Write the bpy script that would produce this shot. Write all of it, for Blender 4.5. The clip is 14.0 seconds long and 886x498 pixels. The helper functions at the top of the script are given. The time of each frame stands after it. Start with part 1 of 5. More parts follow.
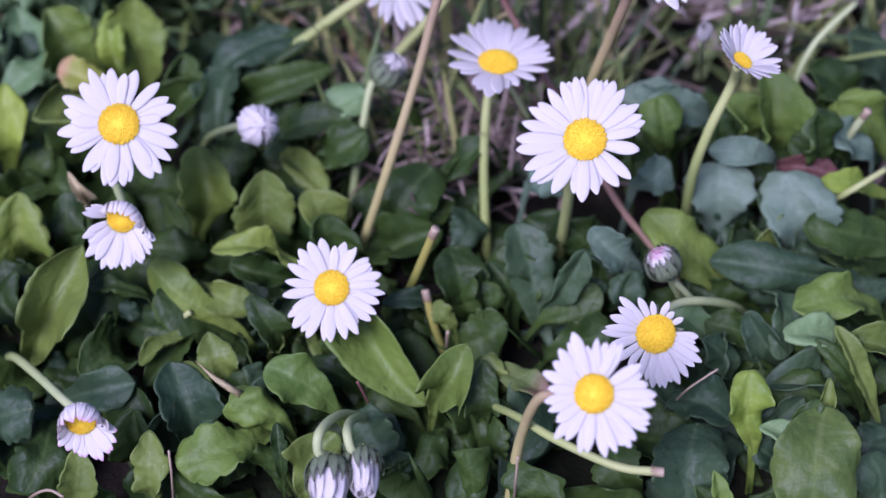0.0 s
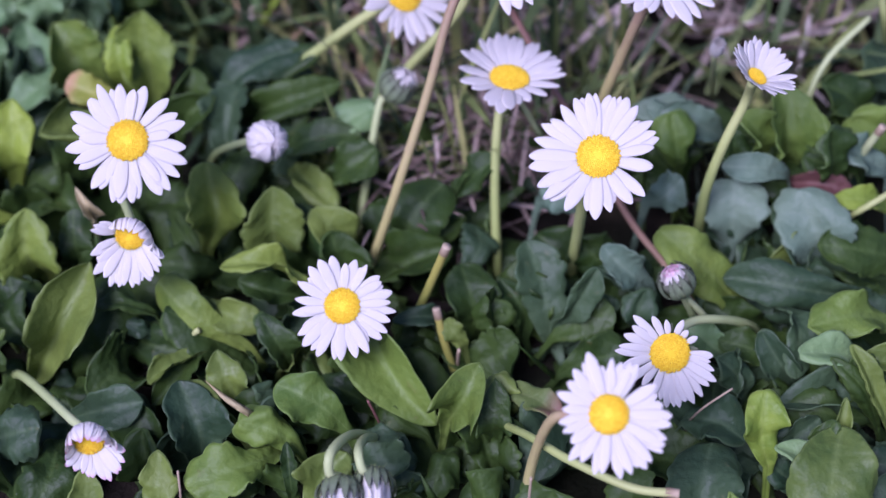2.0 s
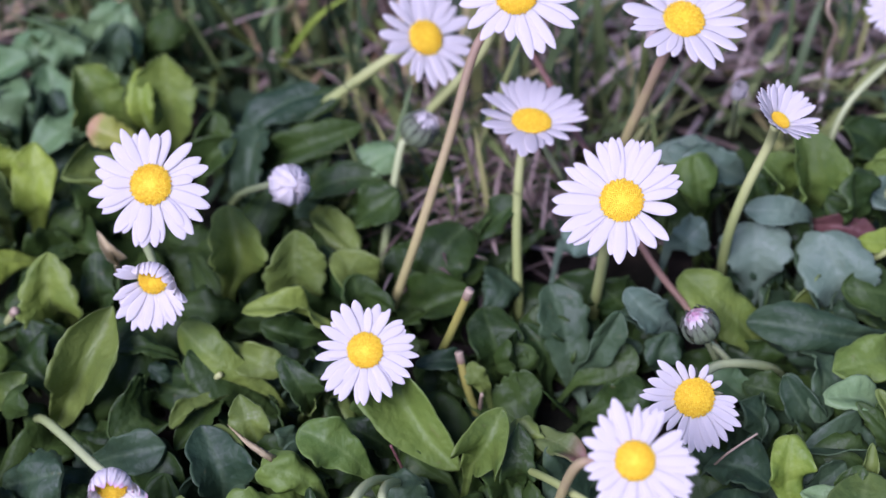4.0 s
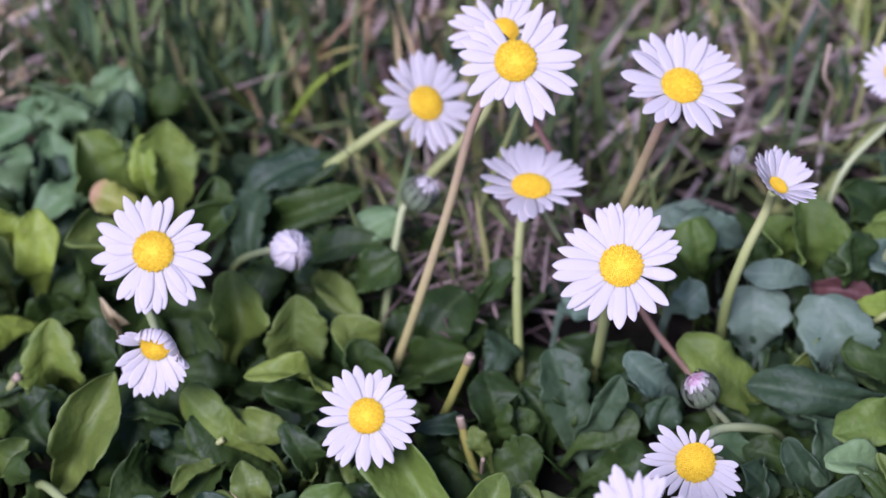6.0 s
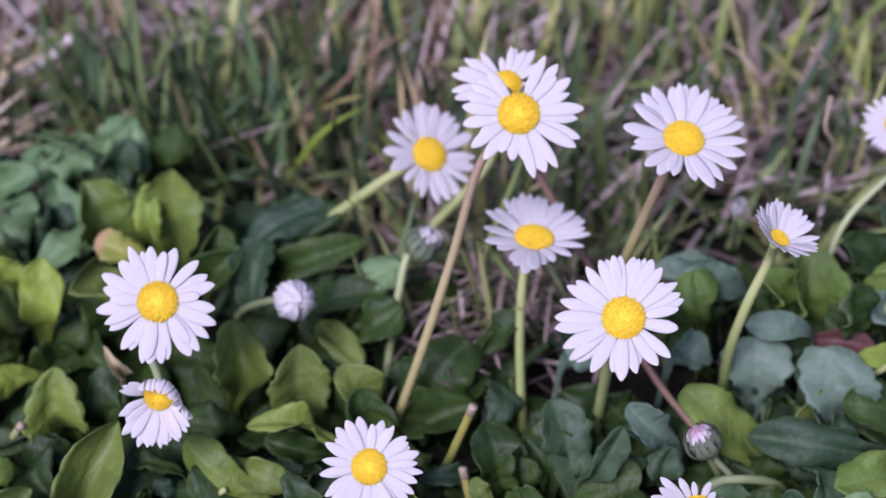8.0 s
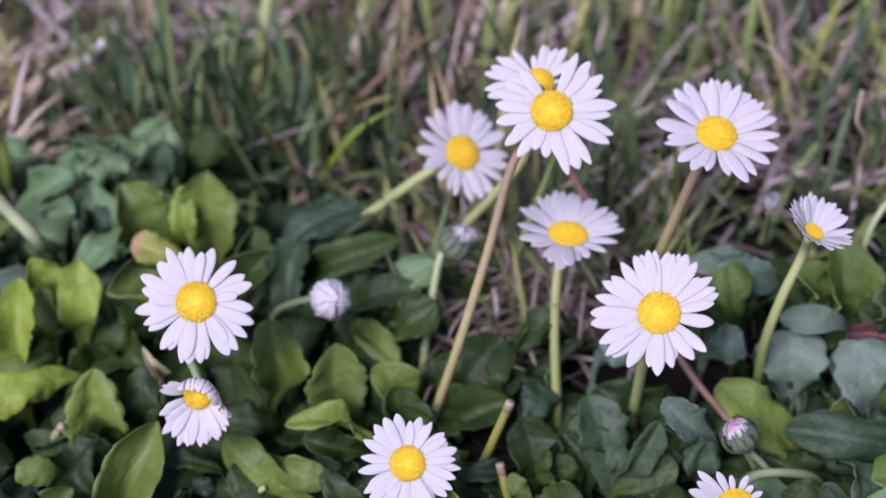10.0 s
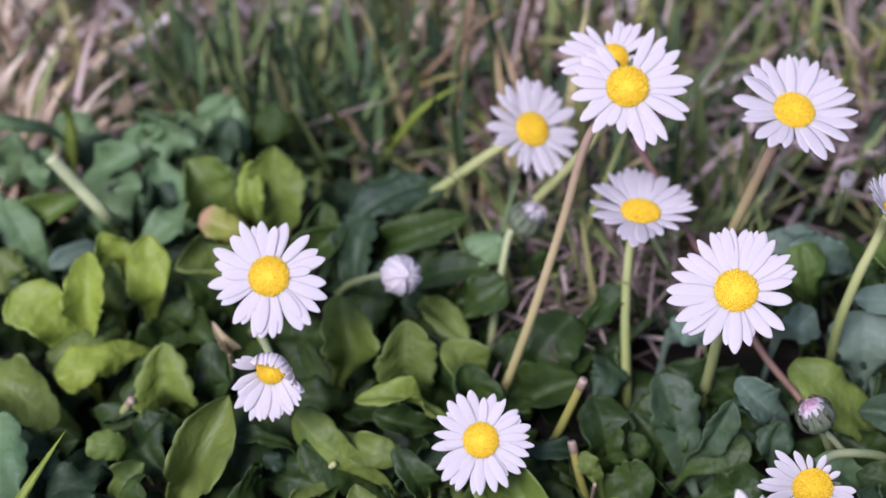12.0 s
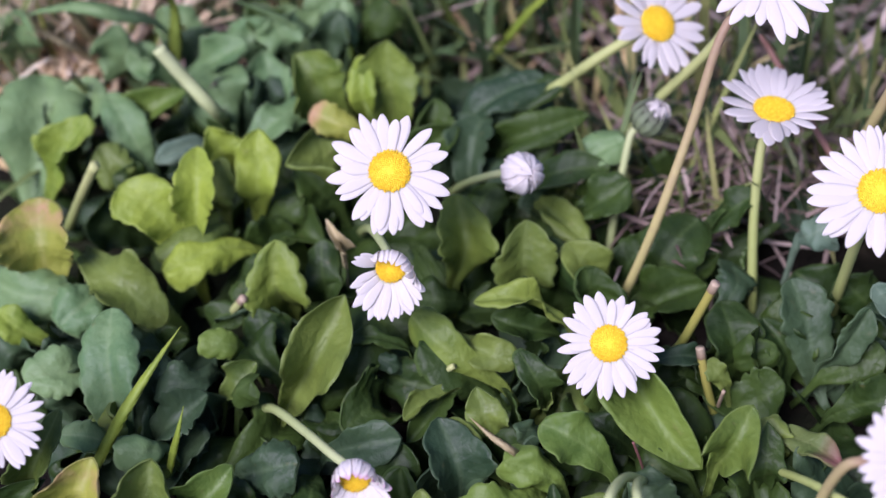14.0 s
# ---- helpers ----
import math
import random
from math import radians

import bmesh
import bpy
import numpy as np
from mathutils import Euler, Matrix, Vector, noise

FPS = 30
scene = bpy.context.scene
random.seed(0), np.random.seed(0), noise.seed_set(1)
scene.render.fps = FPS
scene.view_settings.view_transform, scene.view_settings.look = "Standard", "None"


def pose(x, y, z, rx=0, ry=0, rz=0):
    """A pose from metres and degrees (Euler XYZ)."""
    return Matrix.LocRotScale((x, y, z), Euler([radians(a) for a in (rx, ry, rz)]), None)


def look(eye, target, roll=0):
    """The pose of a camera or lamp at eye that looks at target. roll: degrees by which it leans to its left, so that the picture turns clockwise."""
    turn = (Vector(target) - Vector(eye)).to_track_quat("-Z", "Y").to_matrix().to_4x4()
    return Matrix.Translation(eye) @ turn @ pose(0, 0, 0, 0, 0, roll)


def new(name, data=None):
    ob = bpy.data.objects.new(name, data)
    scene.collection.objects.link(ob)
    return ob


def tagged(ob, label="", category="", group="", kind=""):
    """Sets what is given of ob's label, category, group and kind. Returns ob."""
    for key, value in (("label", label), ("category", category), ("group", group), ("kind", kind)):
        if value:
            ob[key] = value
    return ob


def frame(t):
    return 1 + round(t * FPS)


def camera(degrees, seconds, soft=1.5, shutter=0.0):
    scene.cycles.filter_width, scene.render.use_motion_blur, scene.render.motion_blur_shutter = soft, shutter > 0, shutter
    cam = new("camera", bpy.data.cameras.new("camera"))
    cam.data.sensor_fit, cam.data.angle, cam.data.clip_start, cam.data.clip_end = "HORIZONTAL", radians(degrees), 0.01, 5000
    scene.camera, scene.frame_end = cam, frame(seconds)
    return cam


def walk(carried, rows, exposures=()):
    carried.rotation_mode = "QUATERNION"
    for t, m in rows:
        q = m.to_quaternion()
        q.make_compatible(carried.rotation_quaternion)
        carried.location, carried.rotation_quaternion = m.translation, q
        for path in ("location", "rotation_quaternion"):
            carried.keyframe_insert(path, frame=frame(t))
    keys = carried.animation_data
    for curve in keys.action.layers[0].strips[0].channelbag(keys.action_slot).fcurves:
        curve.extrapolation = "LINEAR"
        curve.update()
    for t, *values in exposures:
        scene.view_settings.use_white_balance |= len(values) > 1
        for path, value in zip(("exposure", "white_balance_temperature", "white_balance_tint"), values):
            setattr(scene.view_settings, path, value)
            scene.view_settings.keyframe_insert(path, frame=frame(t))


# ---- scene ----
cam = camera(31.0, 14.0, soft=1.45)
cam.data.dof.use_dof = True
cam.data.dof.focus_distance = 0.25
cam.data.dof.aperture_fstop = 13.5
walk(cam, [
    (0, pose(0.00548, -0.18231, 0.22478, 42.119, 0.658, -1.278)),
    (0.5, pose(0.00527, -0.18153, 0.22416, 42.070, 0.740, -1.252)),
    (1, pose(0.00529, -0.18087, 0.22370, 42.054, 0.681, -1.253)),
    (1.5, pose(0.00461, -0.18002, 0.22370, 42.249, 0.669, -1.209)),
    (2, pose(0.00381, -0.17958, 0.22372, 42.472, 0.654, -1.221)),
    (2.5, pose(0.00282, -0.17888, 0.22420, 42.888, 0.755, -1.036)),
    (3, pose(0.00229, -0.17872, 0.22371, 43.132, 0.790, -0.926)),
    (5.5, pose(0.00172, -0.17743, 0.22634, 45.173, 1.189, -1.097)),
    (6, pose(0.00171, -0.17775, 0.22690, 45.633, 1.078, -1.122)),
    (6.5, pose(0.00163, -0.17736, 0.22757, 45.894, 1.135, -1.100)),
    (7, pose(0.00222, -0.17722, 0.22827, 46.386, 1.130, -1.022)),
    (7.5, pose(0.00214, -0.17713, 0.22870, 46.712, 1.107, -0.956)),
    (8, pose(0.00167, -0.17748, 0.22903, 47.101, 0.997, -0.920)),
    (10.5, pose(-0.00101, -0.17916, 0.22983, 47.144, 2.341, -0.644)),
    (11, pose(-0.00224, -0.17916, 0.22932, 47.028, 2.462, -0.364)),
    (11.5, pose(-0.00429, -0.17885, 0.22915, 46.970, 2.579, -0.005)),
    (12, pose(-0.00731, -0.17903, 0.22764, 46.704, 2.540, 0.364)),
    (12.5, pose(-0.01092, -0.17811, 0.22538, 46.207, 2.846, 0.953)),
    (13, pose(-0.01448, -0.17664, 0.22249, 45.524, 2.844, 1.493)),
    (13.5, pose(-0.01750, -0.17527, 0.21972, 44.368, 3.011, 1.835)),
    (14, pose(-0.01907, -0.17488, 0.21845, 43.973, 3.411, 2.298)),
], exposures=[(0, 1.13, 5140, 48), (5, 1.17, 5280, 45), (8, 1.01, 5370, 44), (12, 1.07, 5540, 39), (14, 1.29, 5600, 38)])

# ---- sky and sun ----
world = bpy.data.worlds.new("world")
scene.world = world
world.use_nodes = True
wn = world.node_tree
sky = wn.nodes.new("ShaderNodeTexSky")
sky.sky_type, sky.sun_disc = "NISHITA", False
sky.sun_elevation, sky.sun_rotation = radians(50), radians(214)
wn.links.new(sky.outputs["Color"], wn.nodes["Background"].inputs["Color"])
wn.nodes["Background"].inputs["Strength"].default_value = 0.051
sun = new("sun", bpy.data.lights.new("sun", "SUN"))
sun.data.energy, sun.data.angle, sun.data.color = 2.3, radians(30), (1.0, 0.96, 0.92)
sun.matrix_world = look((-0.36, -0.53, 0.77), (0, 0, 0))


# ---- materials ----
class Mat:
    """A short way to write a node material."""

    def __init__(self, name):
        self.m = bpy.data.materials.new(name)
        self.m.use_nodes = True
        self.t = self.m.node_tree
        self.b = self.t.nodes["Principled BSDF"]
        self.out = self.t.nodes["Material Output"]

    def node(self, kind, **values):
        n = self.t.nodes.new(kind)
        for key, v in values.items():
            if key in n.inputs:
                n.inputs[key].default_value = v
        return n

    def link(self, a, b):
        self.t.links.new(a, b)

    def noise(self, scale, detail=3.0, rough=0.55):
        n = self.node("ShaderNodeTexNoise", Scale=scale, Detail=detail, Roughness=rough)
        self.link(self.node("ShaderNodeTexCoord").outputs["Object"], n.inputs["Vector"])
        return n.outputs["Fac"]

    def ramp(self, fac, *stops):
        r = self.node("ShaderNodeValToRGB")
        els = r.color_ramp.elements
        while len(els) < len(stops):
            els.new(0.5)
        for e, (p, c) in zip(els, stops):
            e.position, e.color = p, (*c, 1)
        self.link(fac, r.inputs["Fac"])
        return r.outputs["Color"]

    def mix(self, fac, a, b, how="MIX"):
        n = self.node("ShaderNodeMix")
        n.data_type, n.blend_type = "RGBA", how
        for sock, v in ((n.inputs[0], fac), (n.inputs[6], a), (n.inputs[7], b)):
            if isinstance(v, bpy.types.NodeSocket):
                self.link(v, sock)
            else:
                sock.default_value = (*v, 1) if isinstance(v, tuple) else v
        return n.outputs[2]

    def math(self, op, a, b=0.0):
        n = self.node("ShaderNodeMath")
        n.operation = op
        for sock, v in ((n.inputs[0], a), (n.inputs[1], b)):
            if isinstance(v, bpy.types.NodeSocket):
                self.link(v, sock)
            else:
                sock.default_value = v
        return n.outputs[0]

    def bump(self, height, strength, distance):
        n = self.node("ShaderNodeBump", Strength=strength, Distance=distance)
        self.link(height, n.inputs["Height"])
        self.link(n.outputs["Normal"], self.b.inputs["Normal"])

    def finish(self, color, rough, thin=0.0, spec=0.5):
        if isinstance(rough, bpy.types.NodeSocket):
            self.link(rough, self.b.inputs["Roughness"])
        else:
            self.b.inputs["Roughness"].default_value = rough
        self.b.inputs["Specular IOR Level"].default_value = spec
        self.link(color, self.b.inputs["Base Color"])
        if thin:
            tr = self.node("ShaderNodeBsdfTranslucent")
            self.link(color, tr.inputs["Color"])
            mx = self.node("ShaderNodeMixShader", Fac=thin)
            self.link(self.b.outputs[0], mx.inputs[1])
            self.link(tr.outputs[0], mx.inputs[2])
            self.link(mx.outputs[0], self.out.inputs["Surface"])
        return self.m


def uv_of(m):
    s = m.node("ShaderNodeSeparateXYZ")
    m.link(m.node("ShaderNodeTexCoord").outputs["UV"], s.inputs[0])
    return s.outputs[0], s.outputs[1]


def leaf_material(name, low, high, vein, worn=None):
    """Leaf green: mottled between two greens, a paler midrib and faint side veins, spots of wear."""
    m = Mat(name)
    u, v = uv_of(m)
    rnd = m.node("ShaderNodeObjectInfo").outputs["Random"]
    mott = m.math("ADD", m.math("MULTIPLY", m.noise(170, 5, 0.62), 0.85), m.math("MULTIPLY", rnd, 0.4))
    col = m.ramp(mott, (0.3, low), (0.85, high))
    side = m.math("ABSOLUTE", m.math("SUBTRACT", u, 0.5))
    rib = m.math("SUBTRACT", 1.0, m.math("MULTIPLY", side, 14.0))
    rib = m.math("MAXIMUM", rib, 0.0)
    wave = m.math("SINE", m.math("MULTIPLY", m.math("SUBTRACT", v, m.math("MULTIPLY", side, 0.35)), 44.0))
    wave = m.math("POWER", m.math("MAXIMUM", wave, 0.0), 6.0)
    lines = m.math("ADD", m.math("MULTIPLY", rib, 0.3), m.math("MULTIPLY", wave, 0.02))
    col = m.mix(lines, col, vein)
    spots = m.ramp(m.noise(420, 4), (0.66, (0, 0, 0)), (0.74, (1, 1, 1)))
    col = m.mix(m.math("MULTIPLY", spots, 0.25), col, (0.16, 0.13, 0.05))
    if worn:
        dry = m.ramp(m.noise(95, 4), (0.42, (0, 0, 0)), (0.52, (1, 1, 1)))
        tip = m.math("MULTIPLY", dry, m.ramp(v, (0.74, (0, 0, 0)), (0.95, (1, 1, 1))))
        col = m.mix(tip, col, worn)
    foot = m.ramp(v, (0.0, (1, 1, 1)), (0.45, (0, 0, 0)))
    col = m.mix(m.math("MULTIPLY", foot, 0.12), col, vein)
    blot = m.ramp(m.noise(70, 4, 0.6), (0.5, (0, 0, 0)), (0.66, (1, 1, 1)))
    col = m.mix(m.math("MULTIPLY", blot, 0.3), col, high)
    rim = m.ramp(side, (0.455, (0, 0, 0)), (0.5, (1, 1, 1)))
    col = m.mix(m.math("MULTIPLY", rim, 0.35), col, vein)
    dust = m.ramp(m.noise(45, 5, 0.65), (0.45, (0, 0, 0)), (0.75, (1, 1, 1)))
    col = m.mix(m.math("MULTIPLY", dust, 0.14), col, vein)
    rough = m.math("ADD", m.math("MULTIPLY", m.noise(260), 0.34), 0.36)
    pucker = m.math("ADD", m.math("MULTIPLY", m.noise(210, 2), 2.2), m.math("MULTIPLY", m.noise(900, 4), 0.5))
    m.bump(m.math("ADD", m.math("MULTIPLY", wave, -0.04), pucker), 0.55, 0.0008)
    return m.finish(col, rough, thin=0.2, spec=0.3)


def stalk_material(name, low, high):
    """Soft, slightly hairy stalk, changing along its length."""
    m = Mat(name)
    u, v = uv_of(m)
    fac = m.math("ADD", m.math("MULTIPLY", v, 0.85), m.math("MULTIPLY", m.noise(400), 0.3))
    m.bump(m.noise(1500, 3), 0.4, 0.0002)
    return m.finish(m.ramp(fac, (0.25, low), (0.85, high)), 0.55, thin=0.12, spec=0.3)


def blade_material(name, *stops):
    """Grass: each blade takes its own tone."""
    m = Mat(name)
    rnd = m.node("ShaderNodeNewGeometry").outputs["Random Per Island"]
    col = m.ramp(rnd, *stops)
    col = m.mix(0.35, col, m.ramp(m.noise(120), (0.3, (0.35, 0.35, 0.35)), (0.7, (1, 1, 1))), "MULTIPLY")
    return m.finish(col, 0.55, thin=0.2, spec=0.3)


FRESH = leaf_material("leaf_fresh", (0.1, 0.175, 0.017), (0.25, 0.33, 0.034), (0.28, 0.36, 0.08))
GREEN = leaf_material("leaf_bright_green", (0.0494, 0.104, 0.0141), (0.133, 0.202, 0.0282), (0.196, 0.281, 0.0753))
OLIVE = leaf_material("leaf_olive", (0.0518, 0.093, 0.0153), (0.14, 0.192, 0.0306), (0.199, 0.266, 0.0777))
# The next two are lightened: the sky's sheen on leaves is mixed into the green.
PALE_SHEEN = leaf_material("leaf_pale_sky_sheen", (0.0803, 0.166, 0.0589), (0.171, 0.268, 0.0963), (0.235, 0.332, 0.15))
SEA_SHEEN = leaf_material("leaf_sea_sky_sheen", (0.07, 0.13, 0.08), (0.14, 0.205, 0.125), (0.21, 0.28, 0.18))
LIGHT = leaf_material("leaf_light_olive", (0.074, 0.128, 0.017), (0.19, 0.255, 0.034), (0.22, 0.29, 0.08))
# The next two greens are darkened to carry the shade deep among the leaves.
MID_SHADED = leaf_material("leaf_green_shaded", (0.0123, 0.0324, 0.00558), (0.0401, 0.0748, 0.0101), (0.101, 0.161, 0.0401))
BLUE_SHADED = leaf_material("leaf_blue_green_shaded", (0.0179, 0.0436, 0.0179), (0.0492, 0.0882, 0.0346), (0.122, 0.183, 0.0859))
YELLOW = leaf_material("leaf_yellowing", (0.17, 0.22, 0.025), (0.33, 0.33, 0.05), (0.42, 0.41, 0.14), (0.42, 0.24, 0.13))
BROWNED = leaf_material("leaf_browned", (0.06, 0.1, 0.02), (0.13, 0.17, 0.04), (0.2, 0.24, 0.09), (0.2, 0.085, 0.07))
RED = leaf_material("leaf_withered", (0.06, 0.026, 0.022), (0.13, 0.06, 0.05), (0.18, 0.1, 0.08))
TAN = leaf_material("leaf_dry", (0.3, 0.24, 0.1), (0.46, 0.39, 0.2), (0.52, 0.46, 0.28))

STALK = stalk_material("stalk_green", (0.25, 0.32, 0.07), (0.4, 0.43, 0.16))
STALK_YELLOW = stalk_material("stalk_yellow", (0.2, 0.25, 0.04), (0.36, 0.33, 0.07))
STALK_PALE = stalk_material("stalk_pale", (0.26, 0.33, 0.1), (0.42, 0.47, 0.22))
STALK_BROWN = stalk_material("stalk_brown", (0.48, 0.46, 0.15), (0.29, 0.2, 0.12))
STALK_PINK = stalk_material("stalk_pink", (0.26, 0.2, 0.1), (0.34, 0.18, 0.13))
STALK_RED = stalk_material("stalk_reddish", (0.1, 0.06, 0.04), (0.2, 0.09, 0.075))
STALK_DRY = stalk_material("stalk_dry", (0.24, 0.17, 0.1), (0.4, 0.31, 0.2))


def petal_material(name, tip):
    m = Mat(name)
    u, v = uv_of(m)
    col = m.ramp(v, (0.0, (0.7, 0.7, 0.52)), (0.16, (0.78, 0.755, 0.7)), (0.84, (0.79, 0.76, 0.705)), (1.0, tip))
    col = m.mix(m.math("MULTIPLY", m.noise(300, 2), 0.12), col, (0.85, 0.77, 0.75))
    lines = m.math("SINE", m.math("MULTIPLY", u, 25.0))
    m.bump(lines, 0.05, 0.00012)
    return m.finish(col, 0.6, thin=0.5, spec=0.15)


PETAL = petal_material("petal_white", (0.79, 0.755, 0.705))
PETAL_PINK = petal_material("petal_pink_tipped", (0.76, 0.46, 0.58))


def disc_material():
    m = Mat("disc_yellow")
    rnd = m.node("ShaderNodeNewGeometry").outputs["Random Per Island"]
    col = m.ramp(rnd, (0.0, (0.74, 0.46, 0.008)), (0.6, (0.86, 0.6, 0.014)), (1.0, (0.9, 0.7, 0.05)))
    return m.finish(col, 0.6, thin=0.15, spec=0.2)


DISC = disc_material()


def bract_material():
    m = Mat("bract_green")
    u, v = uv_of(m)
    side = m.math("ABSOLUTE", m.math("SUBTRACT", u, 0.5))
    col = m.ramp(v, (0.0, (0.13, 0.17, 0.06)), (0.6, (0.1, 0.135, 0.065)), (1.0, (0.06, 0.06, 0.045)))
    col = m.mix(m.ramp(side, (0.3, (0, 0, 0)), (0.5, (1, 1, 1))), col, (0.045, 0.055, 0.03))
    col = m.mix(m.math("MULTIPLY", m.noise(900), 0.4), col, (0.24, 0.28, 0.17))
    m.bump(m.noise(2500, 3), 0.5, 0.0003)
    return m.finish(col, 0.65, spec=0.25)


BRACT = bract_material()
GRASS = blade_material("grass_green", (0.0, (0.033, 0.0637, 0.0295)), (0.4, (0.106, 0.159, 0.0543)), (0.75, (0.248, 0.307, 0.0826)), (0.9, (0.448, 0.448, 0.153)), (1.0, (0.649, 0.472, 0.236)))
STRAW = blade_material("grass_dry", (0.0, (0.1, 0.0708, 0.0543)), (0.5, (0.295, 0.212, 0.165)), (1.0, (0.637, 0.507, 0.413)))


def shaded_soil_material():
    m = Mat("soil")
    # Near-black: the shade in the gaps between leaves is put into this colour.
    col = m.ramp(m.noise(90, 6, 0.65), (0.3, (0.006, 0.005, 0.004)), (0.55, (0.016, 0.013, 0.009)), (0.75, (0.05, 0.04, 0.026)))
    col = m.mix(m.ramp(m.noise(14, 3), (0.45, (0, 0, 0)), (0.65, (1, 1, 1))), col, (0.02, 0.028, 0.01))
    m.bump(m.noise(300, 6, 0.7), 0.9, 0.003)
    return m.finish(col, 0.95, spec=0.1)


# Straw with warm sunlight painted into its colour; no lamp lights that patch.
STRAW_SUNLIT = blade_material("grass_sunlit_tint", (0.0, (0.62, 0.46, 0.25)), (0.5, (0.8, 0.64, 0.4)), (1.0, (0.88, 0.78, 0.56)))
SOIL_SHADED = shaded_soil_material()
GRASS_YELLOW = blade_material("grass_yellow_green", (0.0, (0.189, 0.26, 0.059)), (0.6, (0.389, 0.448, 0.0944)), (1.0, (0.614, 0.543, 0.165)))
STRAW_TAN = blade_material("grass_tan", (0.0, (0.26, 0.16, 0.08)), (0.5, (0.5, 0.35, 0.19)), (1.0, (0.64, 0.52, 0.36)))
GRASS_DARK = blade_material("grass_dark_green", (0.0, (0.0472, 0.0885, 0.0378)), (0.6, (0.118, 0.201, 0.0708)), (1.0, (0.26, 0.342, 0.0944)))
STRAW_WHITE = blade_material("grass_whitened", (0.0, (0.4, 0.31, 0.26)), (0.6, (0.62, 0.5, 0.43)), (1.0, (0.8, 0.7, 0.62)))


# ---- mesh helpers ----
def mesh_of(name, verts, faces, uvs=None, smooth=True, rim=0):
    """A mesh; uvs gives one pair for each vertex."""
    me = bpy.data.meshes.new(name)
    me.from_pydata([tuple(v) for v in verts], [], faces)
    if smooth:
        me.polygons.foreach_set("use_smooth", [smooth and k < len(faces) - rim for k in range(len(faces))])
    if uvs is not None:
        loops = np.empty(len(me.loops), int)
        me.loops.foreach_get("vertex_index", loops)
        me.uv_layers.new(name="UVMap").data.foreach_set("uv", np.asarray(uvs, np.float32)[loops].ravel())
    me.update()
    return me


def part(name, mesh, material, parent, label=""):
    ob = new(name, mesh)
    if material and not mesh.materials:
        mesh.materials.append(material)
    ob.parent = parent
    return tagged(ob, label)


def base(name, at, label, category, group=""):
    ob = new(name)
    ob.empty_display_size = 0.005
    ob.location = at
    return tagged(ob, label, category, group)


def smooth_path(points, steps=8):
    """A rounded line through the points."""
    p = [Vector(v) for v in points]
    p = [2 * p[0] - p[1], *p, 2 * p[-1] - p[-2]]
    out = []
    for a, b, c, d in zip(p, p[1:], p[2:], p[3:]):
        for k in range(steps):
            t = k / steps
            out.append(0.5 * (2 * b + (c - a) * t + (2 * a - 5 * b + 4 * c - d) * t * t + (3 * b - a - 3 * c + d) * t ** 3))
    return out + [p[-2]]


def tube_mesh(name, points, radius, taper=0.8, sides=8, origin=(0, 0, 0), capped=True):
    """A round stalk along a rounded line, thinner towards its end by taper."""
    path = smooth_path(points)
    o = Vector(origin)
    verts, faces, uvs = [], [], []
    side = Vector((1, 0, 0))
    for i, p in enumerate(path):
        d = (path[min(i + 1, len(path) - 1)] - path[max(i - 1, 0)]).normalized()
        side = (side - d * side.dot(d)).normalized()
        up = d.cross(side)
        s = i / (len(path) - 1)
        r = radius * (1 + (taper - 1) * s) * (1 + 0.05 * noise.noise(p * 300))
        for k in range(sides):
            a = 2 * math.pi * k / sides
            verts.append(p - o + (side * math.cos(a) + up * math.sin(a)) * r)
            uvs.append((k / sides, s))
    for i in range(len(path) - 1):
        for k in range(sides):
            j = (k + 1) % sides
            faces.append((i * sides + k, i * sides + j, (i + 1) * sides + j, (i + 1) * sides + k))
    if capped:
        faces += [tuple(range(sides))[::-1], tuple(range((len(path) - 1) * sides, len(path) * sides))]
    return mesh_of(name, verts, faces, uvs)


def mm(*v):
    return Vector(v) * 0.001


# ---- leaves ----
FACE = Vector((0.0, -0.52, 0.85)).normalized()
rng = random.Random(11)


